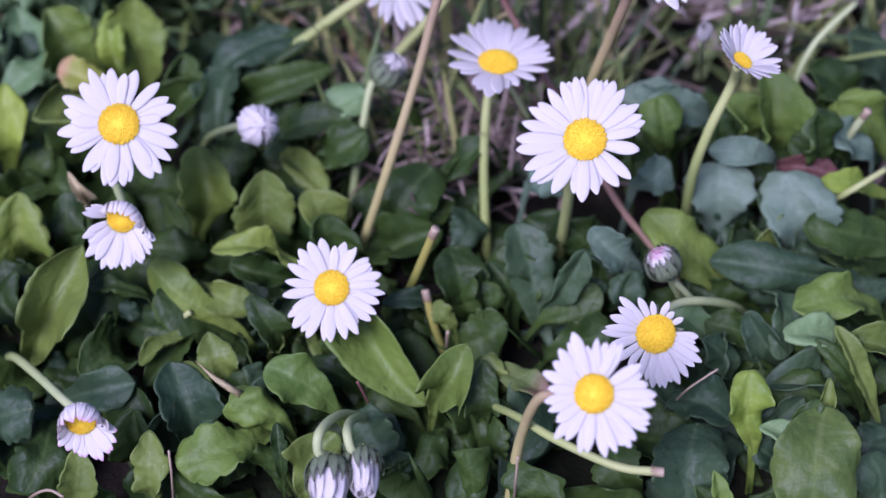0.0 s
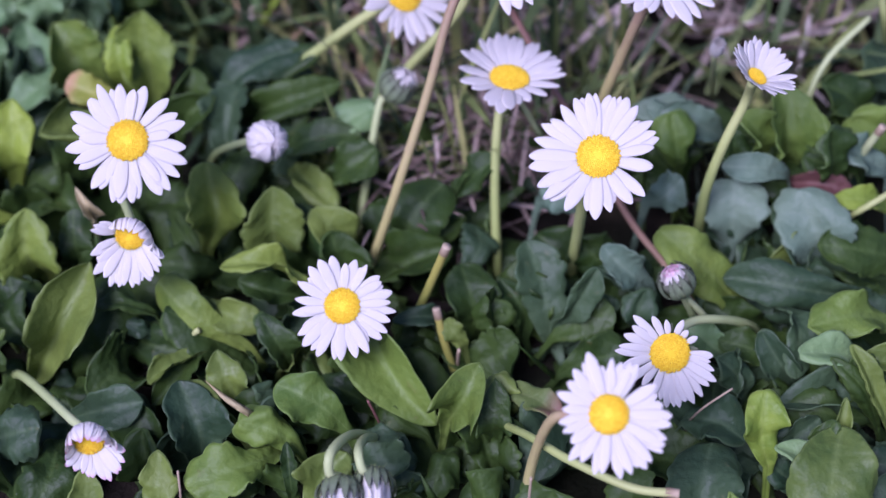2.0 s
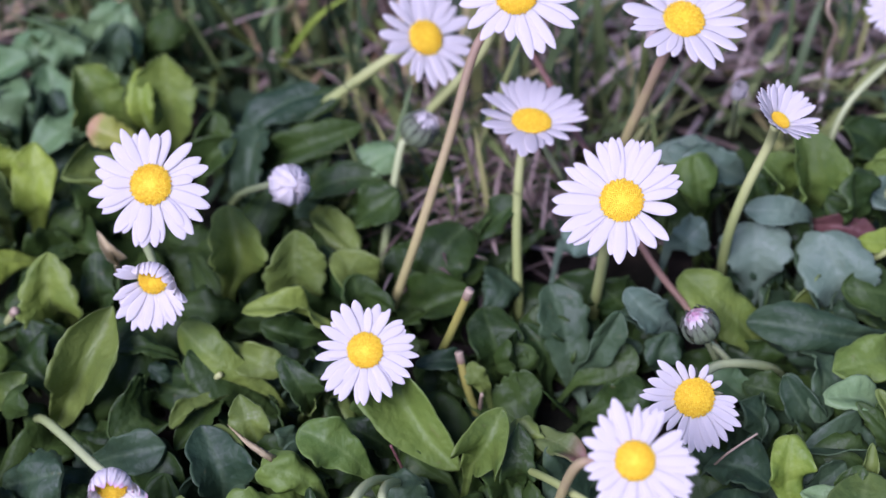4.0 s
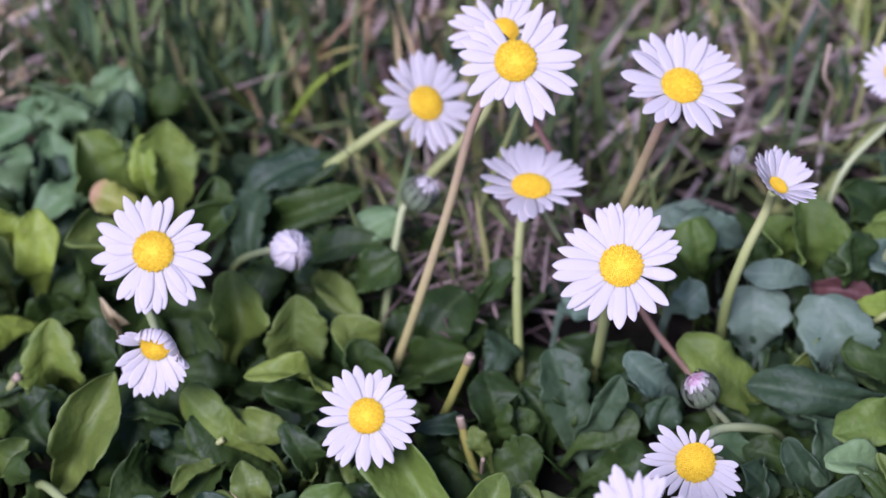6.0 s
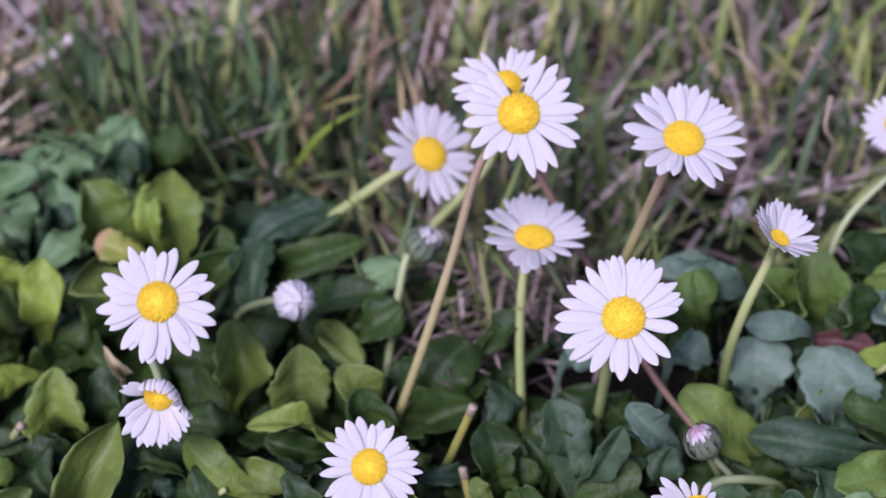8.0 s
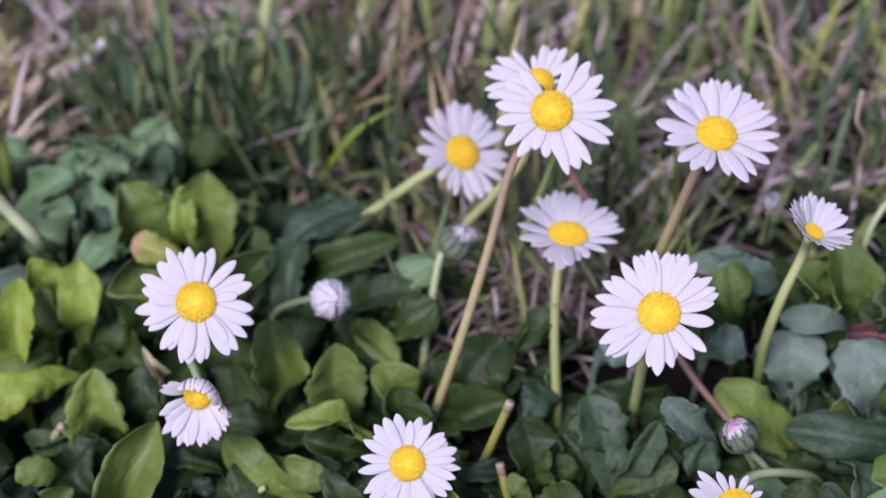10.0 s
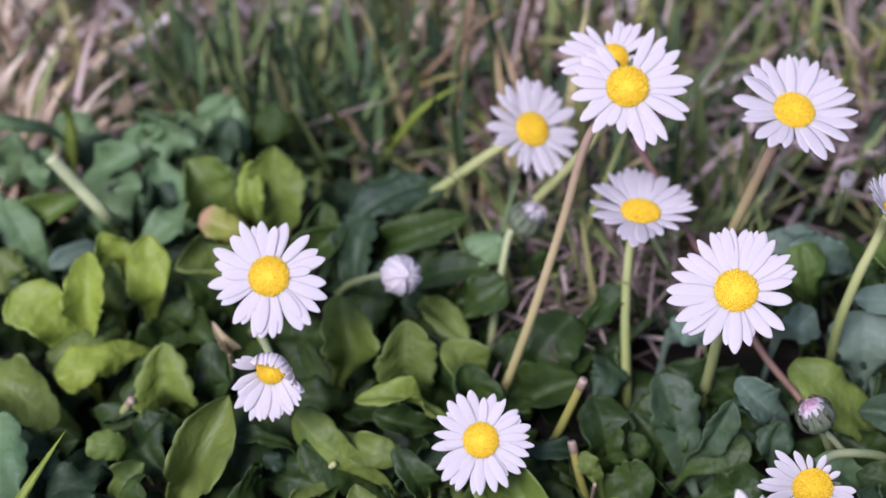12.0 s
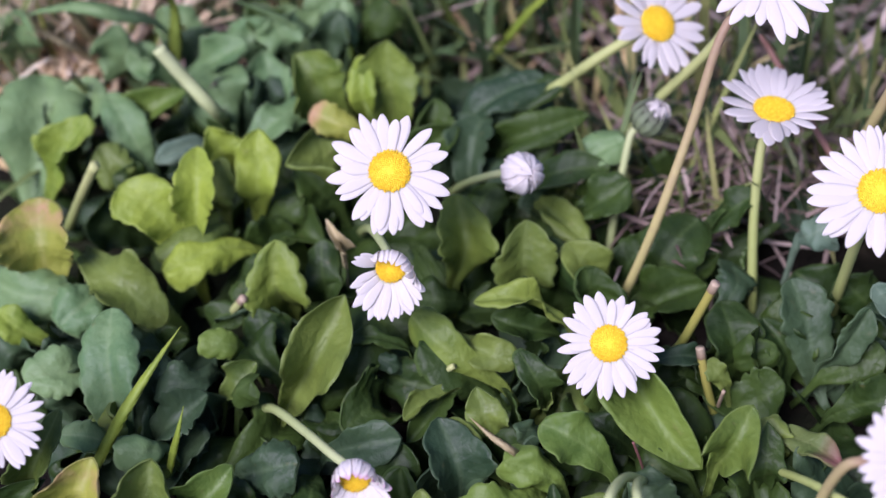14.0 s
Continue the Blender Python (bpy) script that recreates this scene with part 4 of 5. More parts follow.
leaf(plant, MID_SHADED, (-7.5, 20.9, 2.9), (8.7, 21.5, 13.7), 7.4)
leaf(plant, MID_SHADED, (-19.2, 4.9, 10.5), (-30.3, 4.2, 16.1), 5.0)
leaf(plant, MID_SHADED, (-26.1, 13.3, 4.3), (-35.9, 12.2, 8.7), 7.2)
plant = rosette(8, 8, "dark green daisy leaves below several stalks")
rosettes.append(plant)
leaf(plant, MID_SHADED, (6.2, 25.0, 13.0), (15.5, 25.0, 24.3), 5.2, calm=0.75)
leaf(plant, SEA_SHEEN, (22.7, 21.3, 16.1), (28.0, 19.4, 22.3), 6.1, calm=0.5)
leaf(plant, GREEN, (-7.3, 2.6, 9.0), (0.8, -23.2, 13.0), 8.4, calm=0.8, cup=0.2, roll=0.2)
leaf(plant, BLUE_SHADED, (6.4, -3.2, 11.0), (-1.4, -6.3, 18.0), 3.4, calm=0.6, cup=0.4)
leaf(plant, OLIVE, (9.0, -7.0, 9.0), (5.7, -6.4, 16.0), 3.5, calm=0.6)
leaf(plant, BLUE_SHADED, (24.9, -1.5, 4.0), (20.3, 8.2, 20.0), 8.4, calm=0.6, cup=0.2)
leaf(plant, BLUE_SHADED, (24.7, -2.6, 10.0), (31.5, -0.4, 22.0), 4.8, calm=0.6, cup=0.5, roll=0.5)
leaf(plant, MID_SHADED, (24.0, -3.4, 8.0), (34.6, -2.4, 14.0), 6.7, calm=0.6)
leaf(plant, MID_SHADED, (-1.4, 16.9, 5.0), (5.2, 23.4, 19.0), 10.6, calm=0.6, cup=0.2)
leaf(plant, MID_SHADED, (11.6, -0.7, 6.0), (8.9, 5.7, 17.0), 7.8, calm=0.6)
leaf(plant, MID_SHADED, (19.2, -0.2, 5.0), (15.7, 3.2, 15.0), 6.4, calm=0.6)
leaf(plant, MID_SHADED, (-9.7, 0.6, 2.6), (3.0, -19.4, 3.6), 11.8)
leaf(plant, MID_SHADED, (4.9, 2.7, 5.2), (-1.7, -2.7, 6.2), 4.5)
leaf(plant, MID_SHADED, (13.6, 1.1, 2.7), (9.5, 2.4, 13.8), 6.8)
leaf(plant, MID_SHADED, (24.3, 1.5, 1.5), (18.5, 6.5, 15.5), 11.1)
leaf(plant, MID_SHADED, (8.0, -6.2, 4.5), (18.4, -7.0, 10.9), 8.8)
leaf(plant, BLUE_SHADED, (24.2, -0.8, 1.9), (33.8, 0.3, 13.7), 6.0)
leaf(plant, MID_SHADED, (5.5, 5.8, 2.5), (11.9, 5.6, 10.1), 5.2)
leaf(plant, MID_SHADED, (-6.4, 13.6, 3.3), (5.6, 13.9, 13.0), 8.4)
leaf(plant, MID_SHADED, (29.9, 15.1, 1.5), (22.8, 19.1, 10.3), 10.8)
plant = rosette(14, -35, "mid-green daisy leaves, one browned at its end")
rosettes.append(plant)
leaf(plant, BROWNED, (14.8, -18.0, 13.0), (23.5, -27.0, 18.0), 4.2, calm=0.6, cup=0.3)
leaf(plant, LIGHT, (5.4, -24.7, 13.0), (9.8, -23.4, 24.0), 6.7, calm=0.62, cup=0.25)
leaf(plant, OLIVE, (16.1, -22.0, 10.0), (14.0, -19.7, 18.0), 4.8, calm=0.6)
leaf(plant, MID_SHADED, (12.6, -29.1, 4.0), (10.7, -23.1, 14.0), 8.9, calm=0.6, cup=0.2)
leaf(plant, MID_SHADED, (11.0, -41.1, 8.0), (9.9, -38.8, 18.0), 5.1, calm=0.6, cup=-0.2)
leaf(plant, MID_SHADED, (20.1, -43.6, 9.0), (20.9, -42.8, 18.0), 9.0, calm=0.6, cup=-0.3)
leaf(plant, MID_SHADED, (6.6, -26.8, 9.0), (2.7, -35.6, 9.0), 5.4, calm=0.6)
leaf(plant, BLUE_SHADED, (-1.5, -35.5, 5.0), (-2.2, -33.7, 12.0), 5.9, calm=0.6)
leaf(plant, MID_SHADED, (13.4, -25.6, 9.0), (13.5, -24.9, 19.2), 5.0)
leaf(plant, MID_SHADED, (15.4, -18.1, 10.0), (22.8, -23.5, 10.8), 5.0)
leaf(plant, MID_SHADED, (9.8, -39.8, 1.5), (9.9, -38.1, 12.7), 6.0)
leaf(plant, MID_SHADED, (26.3, -38.1, 1.5), (15.5, -37.9, 3.6), 5.6)
leaf(plant, MID_SHADED, (25.4, -11.1, 7.9), (35.4, -12.1, 14.0), 7.7)
leaf(plant, MID_SHADED, (-1.4, -35.1, 1.9), (-4.6, -34.5, 10.1), 6.3)
leaf(plant, MID_SHADED, (15.2, -27.2, 1.5), (13.6, -24.5, 10.7), 10.9)
plant = rosette(52, -5, "broad blue-green daisy leaves round a bud")
rosettes.append(plant)
leaf(plant, SEA_SHEEN, (41.9, 18.8, 18.1), (47.2, 17.2, 25.2), 6.1, calm=0.5)
leaf(plant, SEA_SHEEN, (41.6, 4.0, 12.0), (33.1, 4.6, 22.0), 5.8, calm=0.6)
leaf(plant, LIGHT, (58.6, 1.3, 8.0), (44.0, 5.8, 24.0), 8.6, calm=0.62, cup=0.2, roll=0.2)
leaf(plant, PALE_SHEEN, (74.8, -17.6, 12.0), (63.8, -18.7, 22.0), 5.6, calm=0.6, cup=0.5, roll=0.4)
leaf(plant, BLUE_SHADED, (63.7, -2.0, 14.0), (64.2, -17.4, 14.0), 5.4, calm=0.6, cup=0.3, roll=-0.4)
leaf(plant, MID_SHADED, (64.0, -10.6, 9.0), (52.6, -9.3, 14.0), 5.6, calm=0.6)
leaf(plant, PALE_SHEEN, (52.9, -9.4, 9.0), (45.6, -6.7, 14.0), 5.4, calm=0.6)
leaf(plant, BLUE_SHADED, (39.7, -1.6, 6.0), (40.3, 1.1, 15.0), 5.5, calm=0.6)
leaf(plant, MID_SHADED, (35.8, 10.1, 5.0), (29.2, 11.3, 16.0), 7.5, calm=0.6)
leaf(plant, MID_SHADED, (62.1, 0.3, 6.0), (51.3, -0.6, 12.0), 6.5, calm=0.6)
leaf(plant, MID_SHADED, (72.2, -12.0, 5.0), (80.0, -20.2, 12.0), 5.4, calm=0.6)
leaf(plant, BLUE_SHADED, (42.8, 5.8, 5.7), (32.9, 6.3, 14.4), 6.1)
leaf(plant, MID_SHADED, (79.2, -7.0, 4.8), (67.2, -7.3, 10.8), 6.5)
leaf(plant, BLUE_SHADED, (65.6, -14.3, 4.7), (57.9, -12.1, 18.5), 4.9)
leaf(plant, BLUE_SHADED, (54.7, -16.5, 5.5), (48.5, -27.3, 3.0), 9.1)
leaf(plant, BLUE_SHADED, (55.2, -18.1, 6.9), (50.8, -17.0, 17.9), 5.7)
leaf(plant, BLUE_SHADED, (53.9, 5.4, 7.5), (76.6, 0.1, 8.5), 9.0)
plant = rosette(58, -38, "blue-green and pale daisy leaves near the front")
rosettes.append(plant)
leaf(plant, OLIVE, (78.5, -26.7, 9.0), (71.1, -18.9, 23.0), 3.3, calm=0.6, cup=0.5)
leaf(plant, OLIVE, (84.3, -17.9, 12.0), (73.5, -19.2, 20.0), 5.1, calm=0.6)
leaf(plant, MID_SHADED, (75.7, -23.1, 9.0), (61.4, -23.3, 14.0), 7.4, calm=0.6)
leaf(plant, FRESH, (56.4, -34.4, 12.0), (55.3, -29.1, 24.0), 6.4, calm=0.6, cup=0.15, roll=0.0)
leaf(plant, BLUE_SHADED, (44.5, -24.4, 12.0), (52.5, -30.3, 15.0), 7.3, calm=0.6, cup=0.15)
leaf(plant, BLUE_SHADED, (57.9, -29.1, 10.0), (65.3, -27.6, 15.0), 4.5, calm=0.6)
leaf(plant, OLIVE, (63.6, -33.8, 14.0), (67.2, -32.1, 25.0), 2.9, calm=0.6, cup=0.5)
leaf(plant, PALE_SHEEN, (64.8, -37.2, 11.0), (57.6, -34.5, 18.0), 4.4, calm=0.6, cup=0.5, roll=0.4)
leaf(plant, OLIVE, (63.1, -52.6, 9.0), (64.6, -39.7, 27.0), 11.6, calm=0.62, cup=0.12, roll=0.0)
leaf(plant, BLUE_SHADED, (46.0, -45.6, 6.0), (47.1, -33.4, 17.0), 10.7, calm=0.6, cup=0.2)
leaf(plant, BLUE_SHADED, (82.1, -30.8, 9.0), (72.1, -34.7, 13.0), 6.3, calm=0.6)
leaf(plant, BLUE_SHADED, (74.1, -46.6, 7.0), (73.3, -40.7, 18.0), 7.8, calm=0.6)
leaf(plant, GREEN, (48.2, -46.4, 12.0), (48.1, -46.3, 21.0), 2.9, calm=0.6)
leaf(plant, MID_SHADED, (37.0, -38.9, 5.0), (34.3, -33.7, 12.0), 7.6, calm=0.6)
leaf(plant, MID_SHADED, (78.0, -20.7, 12.3), (71.2, -20.5, 21.0), 5.6)
leaf(plant, BLUE_SHADED, (62.4, -33.9, 3.4), (57.1, -33.4, 11.5), 5.2)
leaf(plant, MID_SHADED, (62.5, -36.1, 14.2), (64.5, -35.5, 24.9), 3.3)
leaf(plant, BLUE_SHADED, (73.0, -23.2, 6.7), (60.2, -22.9, 14.1), 6.6)
leaf(plant, BLUE_SHADED, (65.3, -29.3, 7.7), (56.7, -30.1, 12.0), 5.2)
leaf(plant, BLUE_SHADED, (79.2, -31.8, 1.5), (73.4, -29.9, 9.7), 5.8)
leaf(plant, MID_SHADED, (77.9, -41.1, 1.5), (70.1, -39.5, 11.3), 7.3)
leaf(plant, MID_SHADED, (48.0, -45.8, 10.4), (46.6, -46.3, 16.2), 3.6)
leaf(plant, MID_SHADED, (76.3, -24.7, 8.9), (69.3, -22.7, 22.8), 3.6)
leaf(plant, BLUE_SHADED, (54.6, -28.3, 5.5), (44.3, -41.6, 3.0), 10.8)
leaf(plant, BLUE_SHADED, (43.5, -29.1, 5.5), (41.4, -41.0, 3.0), 7.2)
plant = rosette(72, 20, "smooth blue-green daisy leaves beside a dead red one")
rosettes.append(plant)
leaf(plant, GREEN, (69.7, 30.4, 15.5), (67.1, 32.6, 32.4), 8.7, calm=0.75)
leaf(plant, SEA_SHEEN, (67.8, 22.3, 20.6), (55.8, 20.3, 25.3), 4.7, calm=0.5)
leaf(plant, MID_SHADED, (58.0, 25.7, 19.6), (57.3, 25.1, 29.3), 5.3, calm=0.75)
leaf(plant, MID_SHADED, (74.7, 21.2, 20.0), (72.8, 21.5, 32.2), 7.4, calm=0.75)
leaf(plant, MID_SHADED, (84.7, 38.1, 17.9), (76.2, 38.1, 28.4), 7.6, calm=0.75)
leaf(plant, MID_SHADED, (82.2, 25.9, 17.5), (73.4, 25.5, 26.8), 6.4, calm=0.75)
leaf(plant, MID_SHADED, (80.0, 24.9, 14.2), (70.7, 24.5, 22.9), 6.2, calm=0.75)
leaf(plant, SEA_SHEEN, (86.8, 25.6, 17.7), (77.5, 24.6, 25.4), 6.2, calm=0.5)
leaf(plant, GREEN, (64.2, 27.5, 21.7), (59.8, 26.9, 31.4), 6.1, calm=0.75)
leaf(plant, SEA_SHEEN, (57.3, 15.2, 9.0), (57.0, 18.9, 22.0), 10.6, calm=0.6, cup=0.15)
leaf(plant, SEA_SHEEN, (70.7, 9.7, 8.0), (68.0, 15.1, 24.0), 11.5, calm=0.6, cup=0.15)
leaf(plant, BLUE_SHADED, (79.4, 1.2, 12.0), (54.6, 0.9, 18.0), 7.3, calm=0.6, cup=-0.2)
leaf(plant, GREEN, (81.6, -6.9, 13.0), (66.3, -12.5, 21.0), 7.0, calm=0.62, cup=-0.25, roll=0.2)
leaf(plant, BLUE_SHADED, (59.4, 14.9, 3.6), (56.1, 17.2, 17.8), 10.7)
leaf(plant, BLUE_SHADED, (70.2, 12.0, 3.4), (66.8, 14.8, 19.1), 12.2)
leaf(plant, BLUE_SHADED, (87.4, 1.3, 9.2), (75.0, -0.8, 10.4), 7.0)
leaf(plant, MID_SHADED, (88.9, 10.7, 4.5), (73.1, 10.7, 11.1), 8.2)
leaf(plant, BLUE_SHADED, (64.1, 22.0, 9.4), (52.4, 21.2, 15.0), 6.3)
plant = rosette(60, 48, "bright green daisy leaves before the dry turf")
rosettes.append(plant)
leaf(plant, SEA_SHEEN, (53.0, 38.8, 18.3), (44.1, 37.2, 24.6), 5.7, calm=0.5)
leaf(plant, GREEN, (49.3, 28.6, 16.5), (47.2, 29.3, 29.2), 7.0, calm=0.75)
leaf(plant, SEA_SHEEN, (58.0, 35.6, 17.8), (46.1, 34.6, 25.2), 6.5, calm=0.5)
leaf(plant, MID_SHADED, (42.4, 27.3, 22.6), (37.7, 25.8, 29.7), 4.1, calm=0.75)
leaf(rosettes[3], SEA_SHEEN, (-82.1, 45.4, 18.0), (-91.8, 36.8, 23.0), 4.8, calm=0.6, cup=-0.2)
leaf(rosettes[3], PALE_SHEEN, (-104.3, 73.3, 12.0), (-104.8, 70.9, 27.0), 11.1, calm=0.6, cup=0.15)
leaf(rosettes[3], PALE_SHEEN, (-77.6, 74.2, 12.0), (-79.2, 75.2, 25.0), 9.6, calm=0.6)
leaf(rosettes[3], BLUE_SHADED, (-92.5, 75.9, 8.0), (-92.8, 75.0, 22.0), 10.6, calm=0.6)
leaf(rosettes[3], PALE_SHEEN, (-114.5, 55.8, 8.0), (-108.1, 60.3, 23.0), 8.7, calm=0.6)
leaf(rosettes[3], OLIVE, (-80.3, 34.8, 12.0), (-79.2, 32.6, 25.0), 6.1, calm=0.6)
leaf(rosettes[3], PALE_SHEEN, (-127.9, 81.9, 10.0), (-127.3, 79.2, 24.0), 12.1, calm=0.6)
leaf(rosettes[3], MID_SHADED, (-97.4, 33.9, 6.0), (-105.6, 29.1, 14.0), 8.8, calm=0.6)
leaf(rosettes[3], MID_SHADED, (-73.6, 33.5, 6.0), (-66.8, 32.2, 16.0), 7.7, calm=0.6)
leaf(rosettes[3], OLIVE, (-99.8, 41.6, 12.0), (-102.8, 40.3, 22.0), 6.9, calm=0.6)
leaf(rosettes[3], PALE_SHEEN, (-96.4, 80.9, 10.0), (-96.1, 79.8, 24.0), 8.6, calm=0.6)
leaf(rosettes[6], MID_SHADED, (-35.0, 52.4, 8.0), (-15.7, 45.9, 24.0), 6.6, calm=0.6)
leaf(rosettes[6], MID_SHADED, (-25.4, 40.8, 8.0), (-10.8, 36.0, 21.0), 5.9, calm=0.6)
leaf(rosettes[6], OLIVE, (-22.7, 37.1, 12.0), (-13.8, 21.0, 17.0), 5.2, calm=0.6, cup=0.2)
leaf(rosettes[6], MID_SHADED, (-32.9, 58.5, 10.0), (-17.4, 53.5, 26.0), 6.1, calm=0.6)
leaf(rosettes[6], BLUE_SHADED, (-39.2, 49.3, 8.0), (-34.0, 49.8, 20.0), 8.1, calm=0.6)
leaf(rosettes[6], MID_SHADED, (-16.7, 37.1, 6.0), (-7.3, 32.2, 18.0), 5.9, calm=0.6)
plant = rosettes[-2]
leaf(rosettes[0], TAN, (-56.3, 15.9, 20.0), (-57.3, 15.4, 26.0), 2.2, cup=0.6, label="withered pale leaf")
leaf(plant, MID_SHADED, (82.8, 40.8, 12.0), (77.5, 42.3, 26.0), 9.1, calm=0.6, cup=0.2)
leaf(plant, GREEN, (92.5, 32.7, 12.0), (80.6, 33.5, 24.0), 9.0, calm=0.6)
leaf(plant, MID_SHADED, (90.8, 10.7, 10.0), (72.1, 6.5, 20.0), 8.7, calm=0.6, cup=-0.2)
leaf(plant, FRESH, (88.3, 18.0, 15.0), (75.2, 14.5, 23.0), 4.2, calm=0.6)
leaf(plant, SEA_SHEEN, (59.1, 43.2, 12.0), (43.2, 37.9, 24.0), 6.5, calm=0.6)
leaf(plant, PALE_SHEEN, (67.9, 28.3, 12.0), (57.6, 26.2, 20.0), 6.0, calm=0.6)
leaf(plant, BLUE_SHADED, (95.6, 50.9, 12.0), (85.4, 50.1, 26.0), 8.3, calm=0.6)
leaf(plant, MID_SHADED, (75.6, 27.5, 8.0), (64.1, 23.9, 18.0), 7.8, calm=0.6)
leaf(plant, MID_SHADED, (50.5, 30.3, 6.0), (43.2, 32.0, 18.0), 8.8, calm=0.6)
leaf(plant, MID_SHADED, (69.0, 45.3, 6.0), (58.1, 40.8, 18.0), 8.1, calm=0.6)
leaf(plant, RED, (68.1, 26.0, 16.0), (78.4, 18.2, 20.0), 4.3, cup=0.5, label="dead red-brown leaf")


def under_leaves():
    """Low leaves that fill the rosettes down to the soil, in greens darkened to paint the shade there."""
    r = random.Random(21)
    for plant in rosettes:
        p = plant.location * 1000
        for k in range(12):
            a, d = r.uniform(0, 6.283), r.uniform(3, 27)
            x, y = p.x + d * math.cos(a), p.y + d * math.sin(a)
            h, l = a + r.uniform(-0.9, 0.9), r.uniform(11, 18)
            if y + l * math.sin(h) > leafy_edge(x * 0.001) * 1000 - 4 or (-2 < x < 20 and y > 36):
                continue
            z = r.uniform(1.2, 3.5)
            leaf(plant, r.choice((MID_SHADED, MID_SHADED, MID_SHADED, BLUE_SHADED)), (x, y, z), (x + l * math.cos(h), y + l * math.sin(h), z + r.uniform(-0.5, 3.5)), r.uniform(9, 13), roll=r.uniform(-0.8, 0.8))


under_leaves()


def young_leaves():
    """Small leaves in the hearts of the rosettes."""
    r = random.Random(77)
    for plant in rosettes:
        p = plant.location * 1000
        for k in range(2):
            a, d = r.uniform(0, 6.283), r.uniform(2, 22)
            x, y = p.x + d * math.cos(a), p.y + d * math.sin(a)
            h, l = a + r.uniform(-1.2, 1.2), r.uniform(7, 12)
            if y + l * math.sin(h) > leafy_edge(x * 0.001) * 1000 - 4 or (-6 < x < 24 and y > 24):
                continue
            z = r.uniform(5, 11)
            leaf(plant, r.choice((MID_SHADED, OLIVE, BLUE_SHADED, MID_SHADED)), (x, y, z), (x + l * math.cos(h), y + l * math.sin(h), z + r.uniform(2, 8)), r.uniform(5.5, 9), roll=r.uniform(-0.9, 0.9))


young_leaves()

# ---- open daisies ----
daisy("white daisy with wide uneven rays, fully open", (-45.2, 8.9, 45.6), (0.00, -0.64, 0.77), 10.0, 3.42, [(7, 4.1), (16, 6.9), (26, 6.4), (46, 6.6), (73, 6.6), (85, 5.5), (100, 6.6), (108, 6.1), (119, 7.6), (129, 6.5), (136, 6.4), (154, 7.7), (166, 6.7), (174, 5.0), (185, 7.6), (200, 6.5), (208, 6.3), (233, 7.0), (238, 6.2), (253, 7.6), (258, 6.7), (264, 7.5), (273, 7.5), (281, 6.8), (302, 7.6), (309, 5.9), (311, 7.8), (324, 7.6), (337, 7.5), (350, 6.7)], (6, -6), 1,
      [(-48.7, 22.4, 32.0), (-53.2, 40.9, 12.0), (-56.2, 52.2, 0.0)], STALK, wide=0.31)
daisy("half-closed white daisy whose upper rays fold over its disc", (-45.3, -1.9, 34.7), (-0.03, -0.90, 0.43), 7.9, 2.40, [(147, 3.3), (159, 4.0), (167, 4.3), (197, 3.9), (203, 5.0), (218, 4.7), (227, 6.6), (230, 5.1), (246, 7.0), (252, 6.2), (258, 6.5), (263, 6.2), (269, 6.5), (278, 6.1), (284, 5.6), (291, 6.0), (309, 5.4), (212, 4.6), (236, 6.0), (274, 5.9), (299, 5.6), (318, 5.0), (328, 4.6)], (34, 12), 2,
      [(-47.2, 7.2, 30.0), (-51.2, 19.5, 22.0), (-56.8, 40.1, 0.0)], STALK_PALE, wide=0.28,
      hood=[(338, 4.6, 25, 60), (350, 4.8, 22, 110), (3, 5.0, 14, 150), (16, 4.6, 16, 158), (30, 4.4, 14, 164), (44, 4.9, 14, 172), (58, 4.4, 14, 162), (72, 5.0, 14, 174), (86, 4.4, 16, 162), (99, 4.8, 16, 170), (113, 4.4, 18, 156), (128, 4.6, 22, 135)])
daisy("small white daisy, evenly rayed and fully open", (-11.1, -12.4, 28.1), (0.02, -0.61, 0.79), 8.4, 2.94, [(2, 5.4), (12, 6.0), (23, 5.0), (31, 5.0), (38, 5.4), (55, 5.3), (61, 4.5), (73, 5.5), (81, 4.5), (98, 5.9), (112, 5.9), (130, 5.9), (138, 4.8), (150, 5.7), (169, 5.3), (186, 3.8), (186, 5.7), (205, 4.9), (211, 6.1), (222, 6.7), (235, 6.2), (243, 6.7), (258, 6.4), (265, 6.4), (283, 6.3), (296, 6.3), (303, 4.8), (315, 6.0), (328, 6.0), (342, 5.8), (352, 6.3)], (8, -4), 3,
      [(-11.7, -9.8, 20.0), (-12.5, -3.0, 5.0), (-12.9, -0.0, 0.0)], STALK, wide=0.28)
daisy("large white daisy with blunt rays, fully open", (30.4, 2.6, 45.6), (-0.10, -0.52, 0.85), 10.4, 3.55, [(15, 6.0), (22, 7.2), (32, 7.2), (42, 7.5), (47, 6.0), (58, 7.4), (68, 7.9), (77, 7.7), (80, 7.2), (89, 7.5), (100, 7.5), (105, 7.7), (112, 7.3), (117, 7.5), (133, 7.6), (146, 6.9), (155, 7.7), (172, 7.8), (186, 8.1), (197, 8.3), (214, 7.9), (224, 8.3), (232, 7.6), (247, 7.4), (267, 6.2), (274, 7.4), (287, 6.4), (293, 5.1), (309, 6.5), (326, 7.0), (353, 3.4), (353, 6.0)], (8, -4), 4,
      [(29.0, 4.9, 34.0), (28.8, 9.0, 20.0), (28.6, 13.3, 4.0), (28.9, 15.4, 0.0)], STALK, wide=0.28, thick=0.95)
